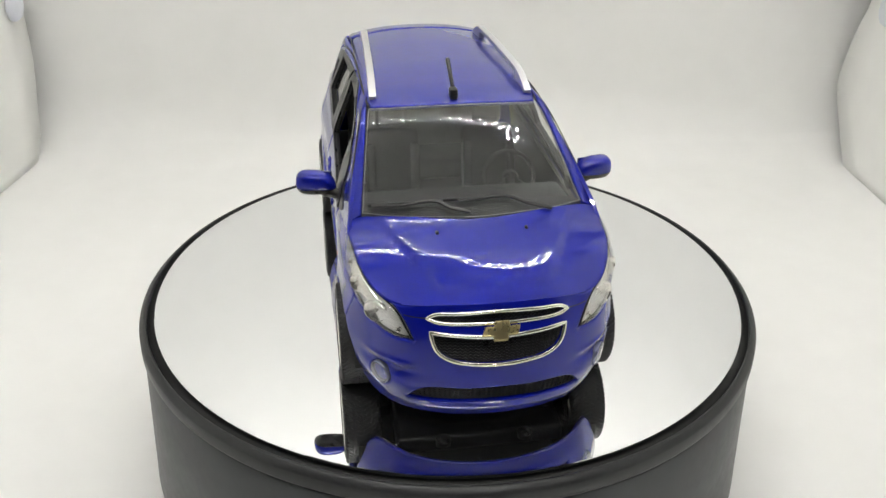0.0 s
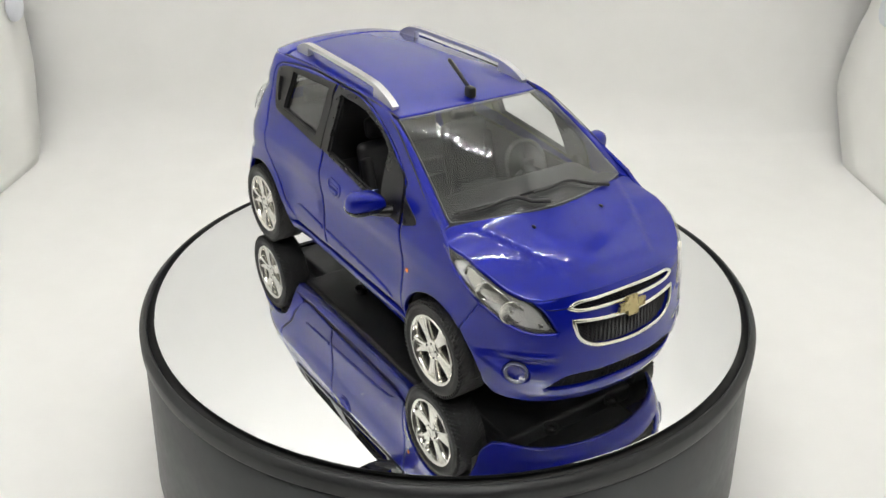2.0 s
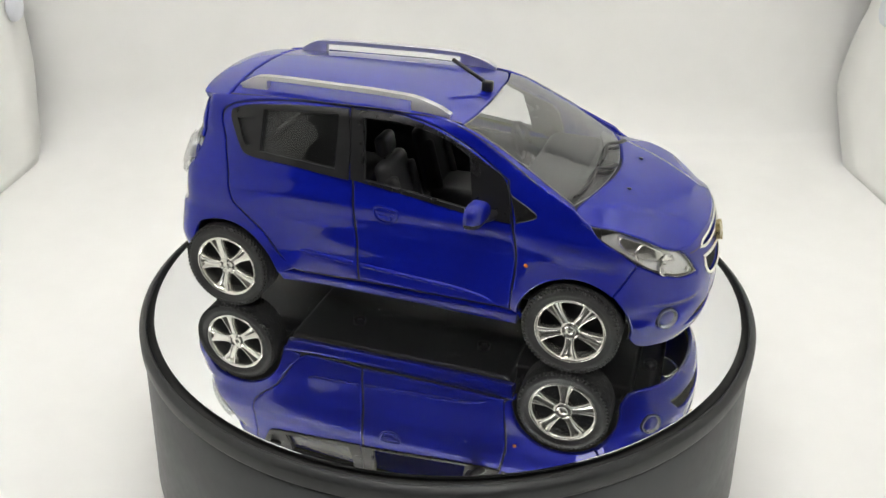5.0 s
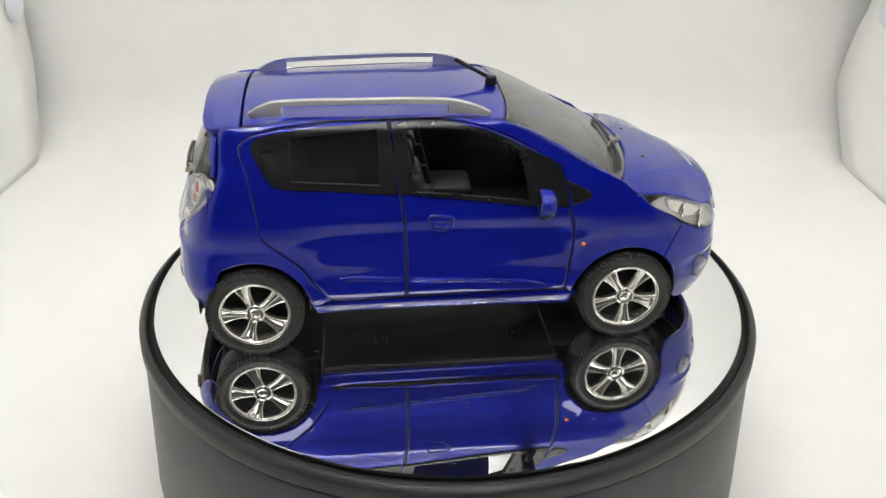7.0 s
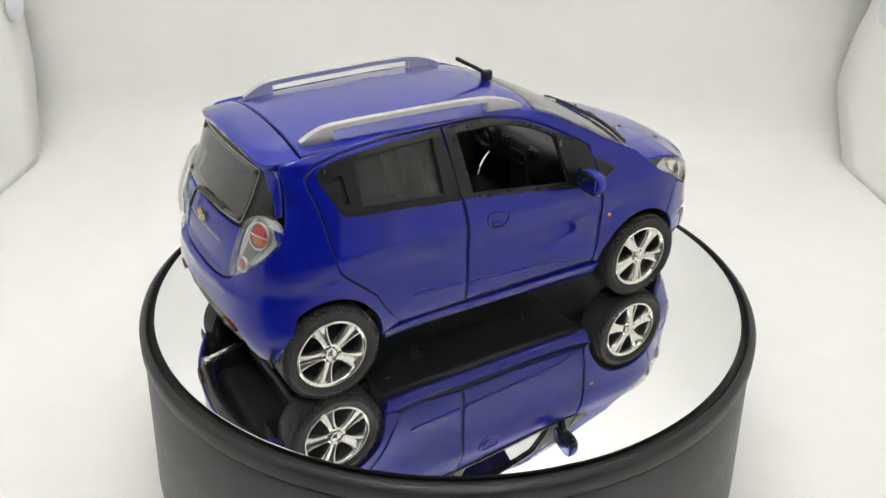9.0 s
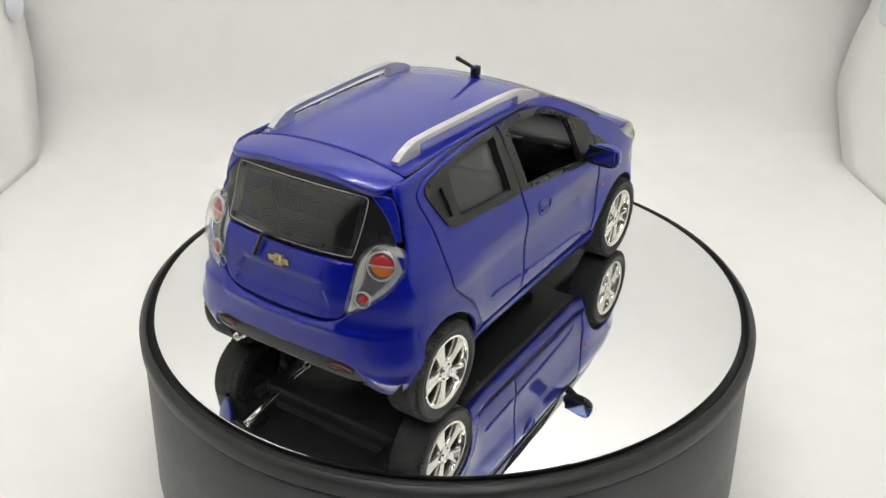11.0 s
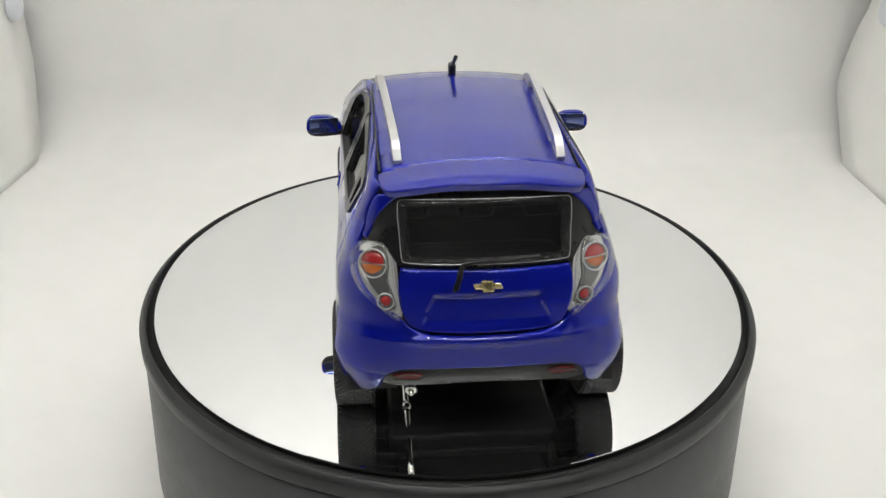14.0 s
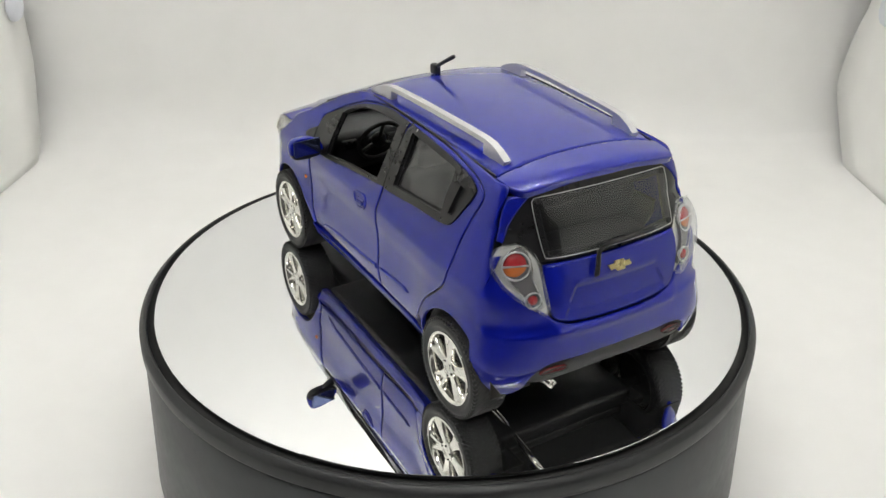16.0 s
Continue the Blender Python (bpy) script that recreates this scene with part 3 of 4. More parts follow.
def rail(car, s):
    xs = np.linspace(-.614, .084, 24)
    t = (xs - xs[0]) / (xs[-1] - xs[0])
    rise = .030 * np.clip(np.minimum(t / .10, (1 - t) / .16), 0, 1) ** .7
    y = s * (.213 + .030 * t)
    bm = bmesh.new()
    pts = [(x, yy, float(top(x, yy)) + .004 + h) for x, yy, h in zip(xs, y, rise)]
    tube(bm, pts, .0155, 4, False, .62, None, math.pi / 4)
    es = [e for e in bm.edges if len(e.link_faces) == 2 and e.calc_face_angle() > .8]
    bmesh.ops.bevel(bm, geom=es, offset=.0025, segments=2, affect="EDGES", clamp_overlap=True)
    r = part("roof_rail", bm, SILVER, car, "silver roof rail", smooth=False)
    for a, b in ((0, 3), (19, 23)):
        bm = bmesh.new()
        rows = []
        for i in range(a, b + 1):
            p = pts[i]
            zt = float(top(p[0], p[1]))
            rows.append([bm.verts.new((p[0], p[1] - .0105, zt - .003)), bm.verts.new((p[0], p[1] - .0095, p[2] - .001)), bm.verts.new((p[0], p[1] + .0095, p[2] - .001)), bm.verts.new((p[0], p[1] + .0105, zt - .003))])
        for A, B in zip(rows, rows[1:]):
            for k in range(4):
                bm.faces.new((A[k], A[(k + 1) % 4], B[(k + 1) % 4], B[k]))
        bm.faces.new(rows[0])
        bm.faces.new(rows[-1][::-1])
        bmesh.ops.recalc_face_normals(bm, faces=bm.faces)
        part("rail_foot", bm, SILVER, r, smooth=False)


def seat(car, x, y):
    bm = bmesh.new()
    block(bm, x + .02, y, .300, .19, .19, .07, .025)
    c = part("front_seat", bm, INSIDE, car, "dark moulded seat")
    bm = bmesh.new()
    block(bm, x - .095, y, .42, .055, .18, .24, .025, Matrix.Rotation(radians(-14), 4, "Y"))
    for dy in (-.075, .075):
        block(bm, x - .07, y + dy, .41, .05, .03, .18, .012, Matrix.Rotation(radians(-14), 4, "Y"))
    part("seat_back", bm, INSIDE, c)
    bm = bmesh.new()
    block(bm, x - .135, y, .575, .04, .10, .07, .018, Matrix.Rotation(radians(-10), 4, "Y"))
    for dy in (-.025, .025):
        block(bm, x - .127, y + dy, .53, .008, .008, .05)
    part("head_rest", bm, INSIDE, c)


def wiper(parent, pts, kind, blade):
    P, N = line_on(kind, pts, 1, .014, closed=False)
    bm = bmesh.new()
    tube(bm, P, [.0085 - .0045 * k / (len(P) - 1) for k in range(len(P))], 8, False, .55, N)
    w = part("wiper", bm, TRIM, parent, "black wiper arm")
    P, N = line_on(kind, blade, 1, .010, closed=False)
    bm = bmesh.new()
    tube(bm, P, .0026, 6, False, 2.4, N)
    part("wiper_blade", bm, TRIM, w)


def finish_car(car):
    # wipers
    wiper(car, [(.545, -.02), (.528, -.07), (.50, -.11), (.497, -.20), (.478, -.285)], "top", [(.500, -.105), (.490, -.20), (.470, -.295)])
    wiper(car, [(.535, .21), (.522, .15), (.498, .09), (.505, .0), (.505, -.05)], "top", [(.495, .10), (.500, .0), (.498, -.09)])
    wiper(car, [(11.5, .476), (10.8, .50), (9.5, .532), (6, .54), (-6, .543), (-20, .545)], "rear", [(8, .546), (-6, .549), (-20, .551)])
    # aerial
    bm = bmesh.new()
    z = float(top(.125, 0))
    block(bm, .125, 0, z + .016, .036, .024, .034, .007)
    a = part("aerial", bm, BLACK, car, "short black roof aerial")
    bm = bmesh.new()
    tube(bm, [(.122, 0, z + .024), (.07, 0, z + .054), (.012, 0, z + .086), (.008, 0, z + .088)], [.0062, .0062, .0068, .005], 10)
    part("aerial_rod", bm, BLACK, a)
    # cabin
    bm = bmesh.new()
    block(bm, -.12, 0, .215, 1.12, .66, .03, .008)
    part("cabin_floor", bm, INSIDE, car)
    bm = bmesh.new()
    block(bm, .37, 0, .44, .19, .62, .14, .03)
    block(bm, .45, 0, .475, .10, .58, .05, .02)
    block(bm, .32, 0, .38, .10, .12, .24, .02)
    for yy in (-.25, -.08, .08, .25):
        block(bm, .285, yy, .475, .03, .06, .03, .008)
    dash = part("dashboard", bm, INSIDE, car, "dark moulded dashboard")
    for yy in (-.25, -.08, .08, .25):
        bm = bmesh.new()
        block(bm, .269, yy, .475, .004, .044, .020, .002)
        for dz in (-.005, .005):
            block(bm, .266, yy, .475 + dz, .004, .040, .003)
        part("air_vent", bm, TRIM, dash, "slotted air vent")
    bm = bmesh.new()
    for k in range(5):
        block(bm, .266, -.032 + .016 * k, .415, .006, .010, .010, .002)
    block(bm, .266, 0, .445, .006, .085, .022, .003)
    part("centre_console", bm, TRIM, dash, "small console with buttons")
    bm = bmesh.new()
    ring = [(0.21 - .03 * math.sin(t), .165 + .078 * math.cos(t), .495 + .072 * math.sin(t)) for t in np.linspace(0, 2 * math.pi, 28, endpoint=False)]
    tube(bm, ring, .008, 8, True)
    for t in (radians(90), radians(210), radians(330)):
        tube(bm, [(.218, .165, .495), (.21 - .03 * math.sin(t), .165 + .078 * math.cos(t), .495 + .072 * math.sin(t))], .007, 6)
    lathe(bm, [(0, -.012), (.024, -.010), (.028, 0), (.024, .008)], 20, "x", at=(.222, .165, .495))
    tube(bm, [(.222, .165, .492), (.36, .165, .44)], .015, 8)
    part("steering_wheel", bm, RUBBER, car)
    for y in (-.165, .165):
        seat(car, -.02, y)
    bm = bmesh.new()
    block(bm, -.40, 0, .300, .20, .60, .08, .025)
    block(bm, -.52, 0, .43, .06, .58, .26, .025, Matrix.Rotation(radians(-14), 4, "Y"))
    for y in (-.18, 0, .18):
        block(bm, -.57, y, .575, .04, .10, .06, .018, Matrix.Rotation(radians(-10), 4, "Y"))
    part("rear_bench", bm, INSIDE, car, "dark moulded rear bench")
    for s in (-1, 1):
        bm = sheet("side", [(-.60, .50, 1), (.30, .46, 1), (.32, .20, 1), (-.38, .20, 1), (-.55, .38)], side=s, lift=-.022, thick=.012, bevel=0)
        part("door_lining", bm, INSIDE, car)
    bm = bmesh.new()
    block(bm, .60, 0, .30, .34, .46, .22, .03)
    part("engine_tub", bm, GROOVE, car)
    bm = bmesh.new()
    block(bm, -.70, 0, .36, .22, .44, .26, .03)
    part("boot_tub", bm, GROOVE, car)
    # underside
    bm = bmesh.new()
    block(bm, .0, 0, .155, 1.40, .50, .06, .015)
    block(bm, -.06, 0, .150, .78, .66, .06, .015)
    for x in (-.3, -.1, .1):
        block(bm, x, .12, .112, .14, .10, .02, .005)
    for x, y in ((.74, .12), (.74, -.12), (-.25, -.2), (.2, -.2)):
        lathe(bm, [(.022, .10), (.022, .118), (.012, .118), (.010, .104), (0, .104)], 16, at=(x, y, 0))
    part("chassis", bm, BLACK, car, "black plastic underside")
    for x in (WF, WR):
        bm = bmesh.new()
        tube(bm, [(x, -.33, WZ), (x, .33, WZ)], .018, 10)
        part("axle", bm, GROOVE, car)
        for s in (-1, 1):
            bm = bmesh.new()
            lathe(bm, [(.162, s * .235), (.165, s * .36), (.168, s * .36), (.165, s * .23), (0, s * .23)], 40, "y", at=(x, 0, WZ + .012))
            bmesh.ops.bisect_plane(bm, geom=bm.verts[:] + bm.edges[:] + bm.faces[:], plane_co=(0, 0, .15), plane_no=(0, 0, -1), clear_outer=True)
            part("wheel_arch_liner", bm, GROOVE, car)
    bm = bmesh.new()
    tube(bm, [(-.835, .193, .168), (-.76, .193, .152), (-.62, .193, .128), (-.40, .193, .118), (-.15, .193, .118)], .010, 12)
    tube(bm, [(-.58, .193, .125), (-.55, .193, .124)], .016, 12)
    lathe(bm, [(.010, .01), (.010, 0), (.016, 0), (.016, .05), (.010, .055)], 4, "x", at=(-.845, .193, .170))
    part("exhaust_pipe", bm, CHROME, car, "thin chrome exhaust pipe")
    return car


# ---- the car ----
ROOF_LINE = [(-.700, .705), (-.66, .713), (-.58, .718), (-.5, .722), (-.35, .726), (-.2, .727), (0, .727), (.08, .722), (.13, .712), (.215, .672), (.30, .629), (.40, .578), (.485, .536, 1)]
HEAD_SIDE = [(.512, .512), (.535, .498, 1), (.565, .466), (.63, .428), (.678, .392, 1)]
DOOR_FRONT = [(.354, .150, 1), (.354, .168), (.326, .183), (.330, .275), (.336, .373), (.317, .479), (.291, .588, 1)]
DOOR_TOP = [(.215, .633), (.132, .673), (.05, .704), (-.065, .722), (-.218, .723), (-.328, .723), (-.458, .717), (-.572, .702), (-.616, .690), (-.643, .667)]
DOOR_BACK = [(-.626, .588), (-.612, .511), (-.601, .438), (-.589, .400), (-.553, .363), (-.49, .306), (-.444, .235), (-.403, .181), (-.43, .168), (-.459, .150, 1)]
ARCH_R = arc_pts(WR, WZ, .171, 8, 150, 10)
ARCH_F = arc_pts(WF, WZ, .171, 50, 172, 10)
XQ = -.745           # line where the sides and the rear skin meet


def grown(o, d):
    """An outline moved outwards by d."""
    P = np.array([p[:2] for p in o])
    t = np.roll(P, -1, 0) - np.roll(P, 1, 0)
    n = np.stack([-t[:, 1], t[:, 0]], -1) / np.linalg.norm(t, axis=1, keepdims=True)
    n *= np.sign(np.sum(n * (P - P.mean(0)), 1).sum())
    return [(*(P[i] + n[i] * d), *o[i][2:]) for i in range(len(o))]


def body_side(car, s):
    back = [(XQ, .252, 1), (XQ, .35), (XQ, .46), (-.742, .505, 1), (-.714, .572), (-.704, .642)]
    arch_r = [p for p in ARCH_R if p[0] > XQ + .008]
    outline = [(arch_r[0][0], arch_r[0][1])] + arch_r[1:] + back + ROOF_LINE + HEAD_SIDE + [(.6215, .2915, 1)] + ARCH_F[1:] + DOOR_FRONT + DOOR_TOP + DOOR_BACK
    bm = sheet("side", outline, side=s, flush=lambda u, v: (u < XQ + .012) & (v < .5), step=7, bevel=.004, sink=.0025, grid=.0095)
    return part("side_panel", bm, PAINT, car)


def doors(car, s):
    d = sheet("side", [(-.640, .664), (-.616, .687), (-.572, .699), (-.458, .714), (-.328, .720), (-.222, .720, 1), (-.214, .668), (-.195, .57), (-.182, .458), (-.177, .366), (-.176, .267), (-.177, .183, 1), (-.272, .180), (-.398, .183), (-.441, .238), (-.487, .309), (-.55, .366), (-.586, .402), (-.598, .438), (-.609, .511), (-.623, .588)],
              [[(-.606, .670), (-.581, .683), (-.458, .700), (-.327, .708), (-.226, .712, 1), (-.216, .668), (-.206, .608), (-.200, .526, 1), (-.261, .531), (-.393, .544), (-.525, .553), (-.553, .562), (-.582, .604)]], side=s, step=7, bevel=.004, sink=.0025, grid=.0095)
    rear = part("rear_door", d, PAINT, car)
    # black bead that paints the shade in the gap round the rear door
    bead("door_gap_line", "side", DOOR_TOP[4:] + DOOR_BACK[:-2] + [(-.30, .174), (-.174, .177, 1), (-.173, .267), (-.174, .366), (-.179, .458), (-.193, .57), (-.212, .668), (-.217, .721, 1)], .0033, GROOVE, rear, s, -.005, flat=.5, label="dark door gap")
    frame_o = [(-.607, .671), (-.581, .684), (-.458, .701), (-.327, .709), (-.224, .713, 1), (-.215, .668), (-.205, .608), (-.199, .525, 1), (-.261, .530), (-.393, .543), (-.525, .552), (-.553, .561), (-.582, .604)]
    glass_o = [(-.500, .687, 1), (-.376, .694), (-.251, .701, 1), (-.247, .615), (-.245, .549, 1), (-.393, .560), (-.500, .568, 1)]
    fr = part("window_frame", sheet("side", grown(frame_o, .003), [glass_o, [(-.588, .653, 1), (-.543, .657, 1), (-.533, .580, 1), (-.552, .582)]], side=s, lift=.0045, bevel=0, thick=.020, grid=.013), TRIM, rear, "black window frame")
    part("pane", sheet("side", glass_o, side=s, lift=-.009, thick=.004, bevel=0), GLASS, rear, "dark tinted clear pane")
    part("vent_panel", sheet("side", [(-.592, .657, 1), (-.540, .660, 1), (-.529, .574, 1), (-.553, .578)], side=s, lift=-.007, thick=.004, bevel=0), BLACK, rear)
    bead("pane_lip", "side", glass_o, .0032, BLACK, rear, s, -.006)
    part("moulding", sheet("side", [(-.374, .260), (-.355, .268), (-.300, .266), (-.186, .256, 1), (-.186, .240, 1), (-.300, .248), (-.355, .252)], side=s, lift=.006, thick=.010, bevel=.005, sink=.006, grid=.012), PAINT, rear)
    d = sheet("side", [(-.211, .720, 1), (-.065, .719), (.05, .701), (.132, .670), (.215, .630), (.285, .587, 1), (.311, .479), (.330, .373), (.324, .275), (.318, .183, 1), (.096, .182), (-.171, .182, 1), (-.170, .267), (-.171, .366), (-.176, .458), (-.190, .57), (-.208, .668)],
              [[(-.206, .713, 1), (-.065, .712), (.05, .691), (.133, .660), (.215, .620), (.277, .585), (.309, .474, 1), (.194, .482), (.003, .507), (-.189, .529, 1)]], side=s, step=7, bevel=.004, sink=.0025, grid=.0095)
    front = part("front_door", d, PAINT, car)
    # same painted gap shade round the front door
    bead("door_gap_line", "side", [(.322, .178, 1), (.327, .275), (.333, .373), (.314, .479), (.288, .588, 1)] + DOOR_TOP[:4] + [(-.214, .721, 1), (-.212, .668), (-.193, .57), (-.179, .458), (-.174, .366), (-.173, .267), (-.174, .177, 1), (.1, .177)], .0026, GROOVE, front, s, -.005, flat=.5, label="dark door gap")
    frame_o = [(-.207, .714, 1), (-.065, .713), (.05, .692), (.133, .661), (.215, .621), (.278, .585), (.310, .473, 1), (.194, .481), (.003, .506), (-.190, .528, 1)]
    glass_o = [(-.170, .700, 1), (-.065, .700), (.025, .690), (.116, .661), (.168, .634, 1), (.198, .490, 1), (.003, .514), (-.150, .530, 1)]
    part("window_frame", sheet("side", grown(frame_o, .003), [glass_o], side=s, lift=.0045, bevel=0, thick=.020, grid=.013), TRIM, front, "black window frame with a sail panel")
    bead("opening_lip", "side", glass_o, .003, BLACK, front, s, -.006)
    hs = [(-.109, .450), (-.100, .460), (-.060, .458), (-.035, .452), (-.034, .436), (-.046, .418), (-.062, .412), (-.094, .418), (-.105, .430)]
    bead("handle_rim", "side", hs, .0042, PAINT, front, s, .001)
    part("handle", sheet("side", [(-.096, .438, 1), (-.050, .433, 1), (-.054, .420), (-.092, .425)], side=s, lift=.007, thick=.009, bevel=.005, sink=.005, grid=.01), PAINT, front)
    part("handle_slot", sheet("side", [(-.098, .449, 1), (-.046, .444, 1), (-.048, .437, 1), (-.098, .441, 1)], side=s, lift=.002, thick=.004, bevel=0, grid=.01), PAINT, front)
    part("moulding", sheet("side", [(-.164, .254, 1), (.007, .242), (.181, .228), (.242, .214), (.269, .197, 1), (.225, .209), (.181, .214), (-.164, .238, 1)], side=s, lift=.006, thick=.010, bevel=.005, sink=.006, grid=.012), PAINT, front)
    return front


def mirror_wing(car, s):
    bm = bmesh.new()
    tube(bm, [(.262, s * .338, .486), (.258, s * .362, .488), (.240, s * .395, .488), (.225, s * .425, .492)], [.022, .017, .015, .013], 12, flat=1.0)
    arm = part("mirror_arm", bm, TRIM, car)
    m = Matrix.Translation((.222, s * .431, .517))
    bm = bmesh.new()
    got = bmesh.ops.create_uvsphere(bm, u_segments=28, v_segments=18, radius=1)["verts"]
    for v in got:
        x, y, z = v.co
        sx = lambda q, p: math.copysign(abs(q) ** p, q)
        x2, y2, z2 = sx(x, .75) * .036, sx(y, .62) * .060, sx(z, .70) * .036
        if x2 < -.012:
            x2 = -.012
        z2 = max(z2 + .006 * y * s - .006 * max(0, -y * s), -.014)
        y2 *= 1 - .12 * z
        x2 += -.10 * (y2 * s)
        v.co = m @ Vector((x2, y2, z2))
    h = part("mirror_housing", bm, PAINT, car, "blue door mirror housing")
    bm = bmesh.new()
    got = bmesh.ops.create_uvsphere(bm, u_segments=24, v_segments=12, radius=1)["verts"]
    for v in got:
        x, y, z = v.co
        sx = lambda q, p: math.copysign(abs(q) ** p, q)
        v.co = m @ Vector((max(-.013, sx(x, .75) * .035) - .10 * sx(y, .62) * .059 * s, sx(y, .62) * .0595, min(-.0145, sx(z, .6) * .036)))
    part("lower_shell", bm, TRIM, h, "black lower shell")
    bm = bmesh.new()
    rot = Matrix.Rotation(radians(5.7 * s), 4, "Z")
    block(bm, .2105, s * .431, .520, .004, .098, .054, .0015, rot)
    part("mirror_face", bm, FACE, h, "glossy blue-grey mirror face")


def wheel(car, x, s, phase):
    w = new("wheel")
    w.parent = car
    w.matrix_basis = pose(x * S, (s * .343 + Y0) * S, (WZ - MZ) * S, 0, 0, 0 if s > 0 else 180)
    Z = Vector()
    R, r, b = .1475, .108, .052
    bm = bmesh.new()
    prof = [(r - .004, -b + .004), (r + .006, -b), (r + .022, -b - .003), (R - .010, -b + .002), (R - .003, -b + .012), (R, -b + .024), (R, b - .024), (R - .003, b - .012), (R - .010, b - .002), (r + .022, b + .003), (r + .012, b + .002), (r + .010, b - .001), (r + .004, b), (r - .003, b - .005), (r - .004, 0)]
    lathe(bm, prof, 96, "y", closed=True)
    tyre = part("tyre", bm, RUBBER, w, "black rubber tyre with a slanted tread", shift=Z)
    bm = bmesh.new()
    for k in range(66):
        a = 2 * math.pi * k / 66
        for sg in (1, -1):
            rot = Matrix.Rotation(-a - (.024 if sg < 0 else 0), 4, "Y")
            for at, turn, size in (((R - .0022, sg * .0130, 0), sg * 28, (.0060, .023, .0092)), ((R - .0030, sg * .0375, 0), sg * 40, (.0062, .024, .0092))):
                q = rot @ Matrix.Translation(at) @ Matrix.Rotation(radians(turn), 4, "X") @ Matrix.Diagonal((*size, 1))
                got = bmesh.ops.create_cube(bm, size=1)["verts"]
                bmesh.ops.transform(bm, matrix=q, verts=got)
            q = rot @ Matrix.Translation((R - .0130, sg * (b - .0030), .006)) @ Matrix.Rotation(radians(-24), 4, "Y") @ Matrix.Diagonal((.019, .006, .0066, 1))
            got = bmesh.ops.create_cube(bm, size=1)["verts"]
            bmesh.ops.transform(bm, matrix=q, verts=got)
    tagged(part("tread", bm, RUBBER, tyre, smooth=False, shift=Z), kind="stuff")
    bm = bmesh.new()
    lathe(bm, [(r - .004, -b + .01), (r - .010, b - .045), (r - .006, b - .010), (r, b - .003), (r - .002, b + .001), (r - .007, b + .001), (r - .011, b - .006), (r - .014, b - .03), (r - .012, -b + .01)], 96, "y", closed=True)
    rim = part("rim", bm, RIMCHROME, w, "bright chrome rim", shift=Z)
    # plain black disc standing in for the shade behind the spokes
    bm = bmesh.new()
    lathe(bm, [(0, b - .044), (r - .012, b - .044), (r - .012, b - .050), (0, b - .050)], 48, "y")
    part("recess_shade_disc", bm, GROOVE, w, "black disc that darkens the recess behind the spokes", shift=Z)
    for k in range(5):
        a = 2 * math.pi * k / 5 + phase
        bm = bmesh.new()
        # a broad spoke with raised edges and a hollow middle, widening to the rim
        rows = []
        for xx, ww, yy in ((.022, .0135, b - .006), (.045, .0135, b - .005), (.068, .0175, b - .004), (.088, .0245, b - .004), (r - .008, .032, b - .004)):
            hollow = .009 * (xx - .018) / .08
            row = [(-1, -.022), (-1, -.004), (-.80, 0), (-.55, -.001), (-.30, -hollow), (0, -hollow * .7), (.30, -hollow), (.55, -.001), (.80, 0), (1, -.004), (1, -.022)]
            rows.append([bm.verts.new((xx, yy + d, ww * q)) for q, d in row])
        for A, B in zip(rows, rows[1:]):
            for i in range(10):
                bm.faces.new((A[i], A[i + 1], B[i + 1], B[i]))
        bmesh.ops.recalc_face_normals(bm, faces=bm.faces)
        bmesh.ops.transform(bm, matrix=Matrix.Rotation(-a, 4, "Y"), verts=bm.verts)
        part("spoke", bm, RIMCHROME, w, shift=Z)
    bm = bmesh.new()
    lathe(bm, [(0, b - .001), (.012, b - .001), (.014, b - .004), (.016, b - .001), (.028, b - .003), (.031, b - .008), (.032, b - .025)], 40, "y")
    part("hub_cap", bm, RIMCHROME, w, shift=Z)
    for k in range(5):
        a = 2 * math.pi * (k + .5) / 5 + phase
        bm = bmesh.new()
        lathe(bm, [(0, b), (.0028, b), (.0034, b - .004), (.0034, b - .02)], 10, "y", at=(.0225 * math.cos(a), 0, .0225 * math.sin(a)))
        part("lug_nut", bm, TRIM, w, shift=Z)
    return w


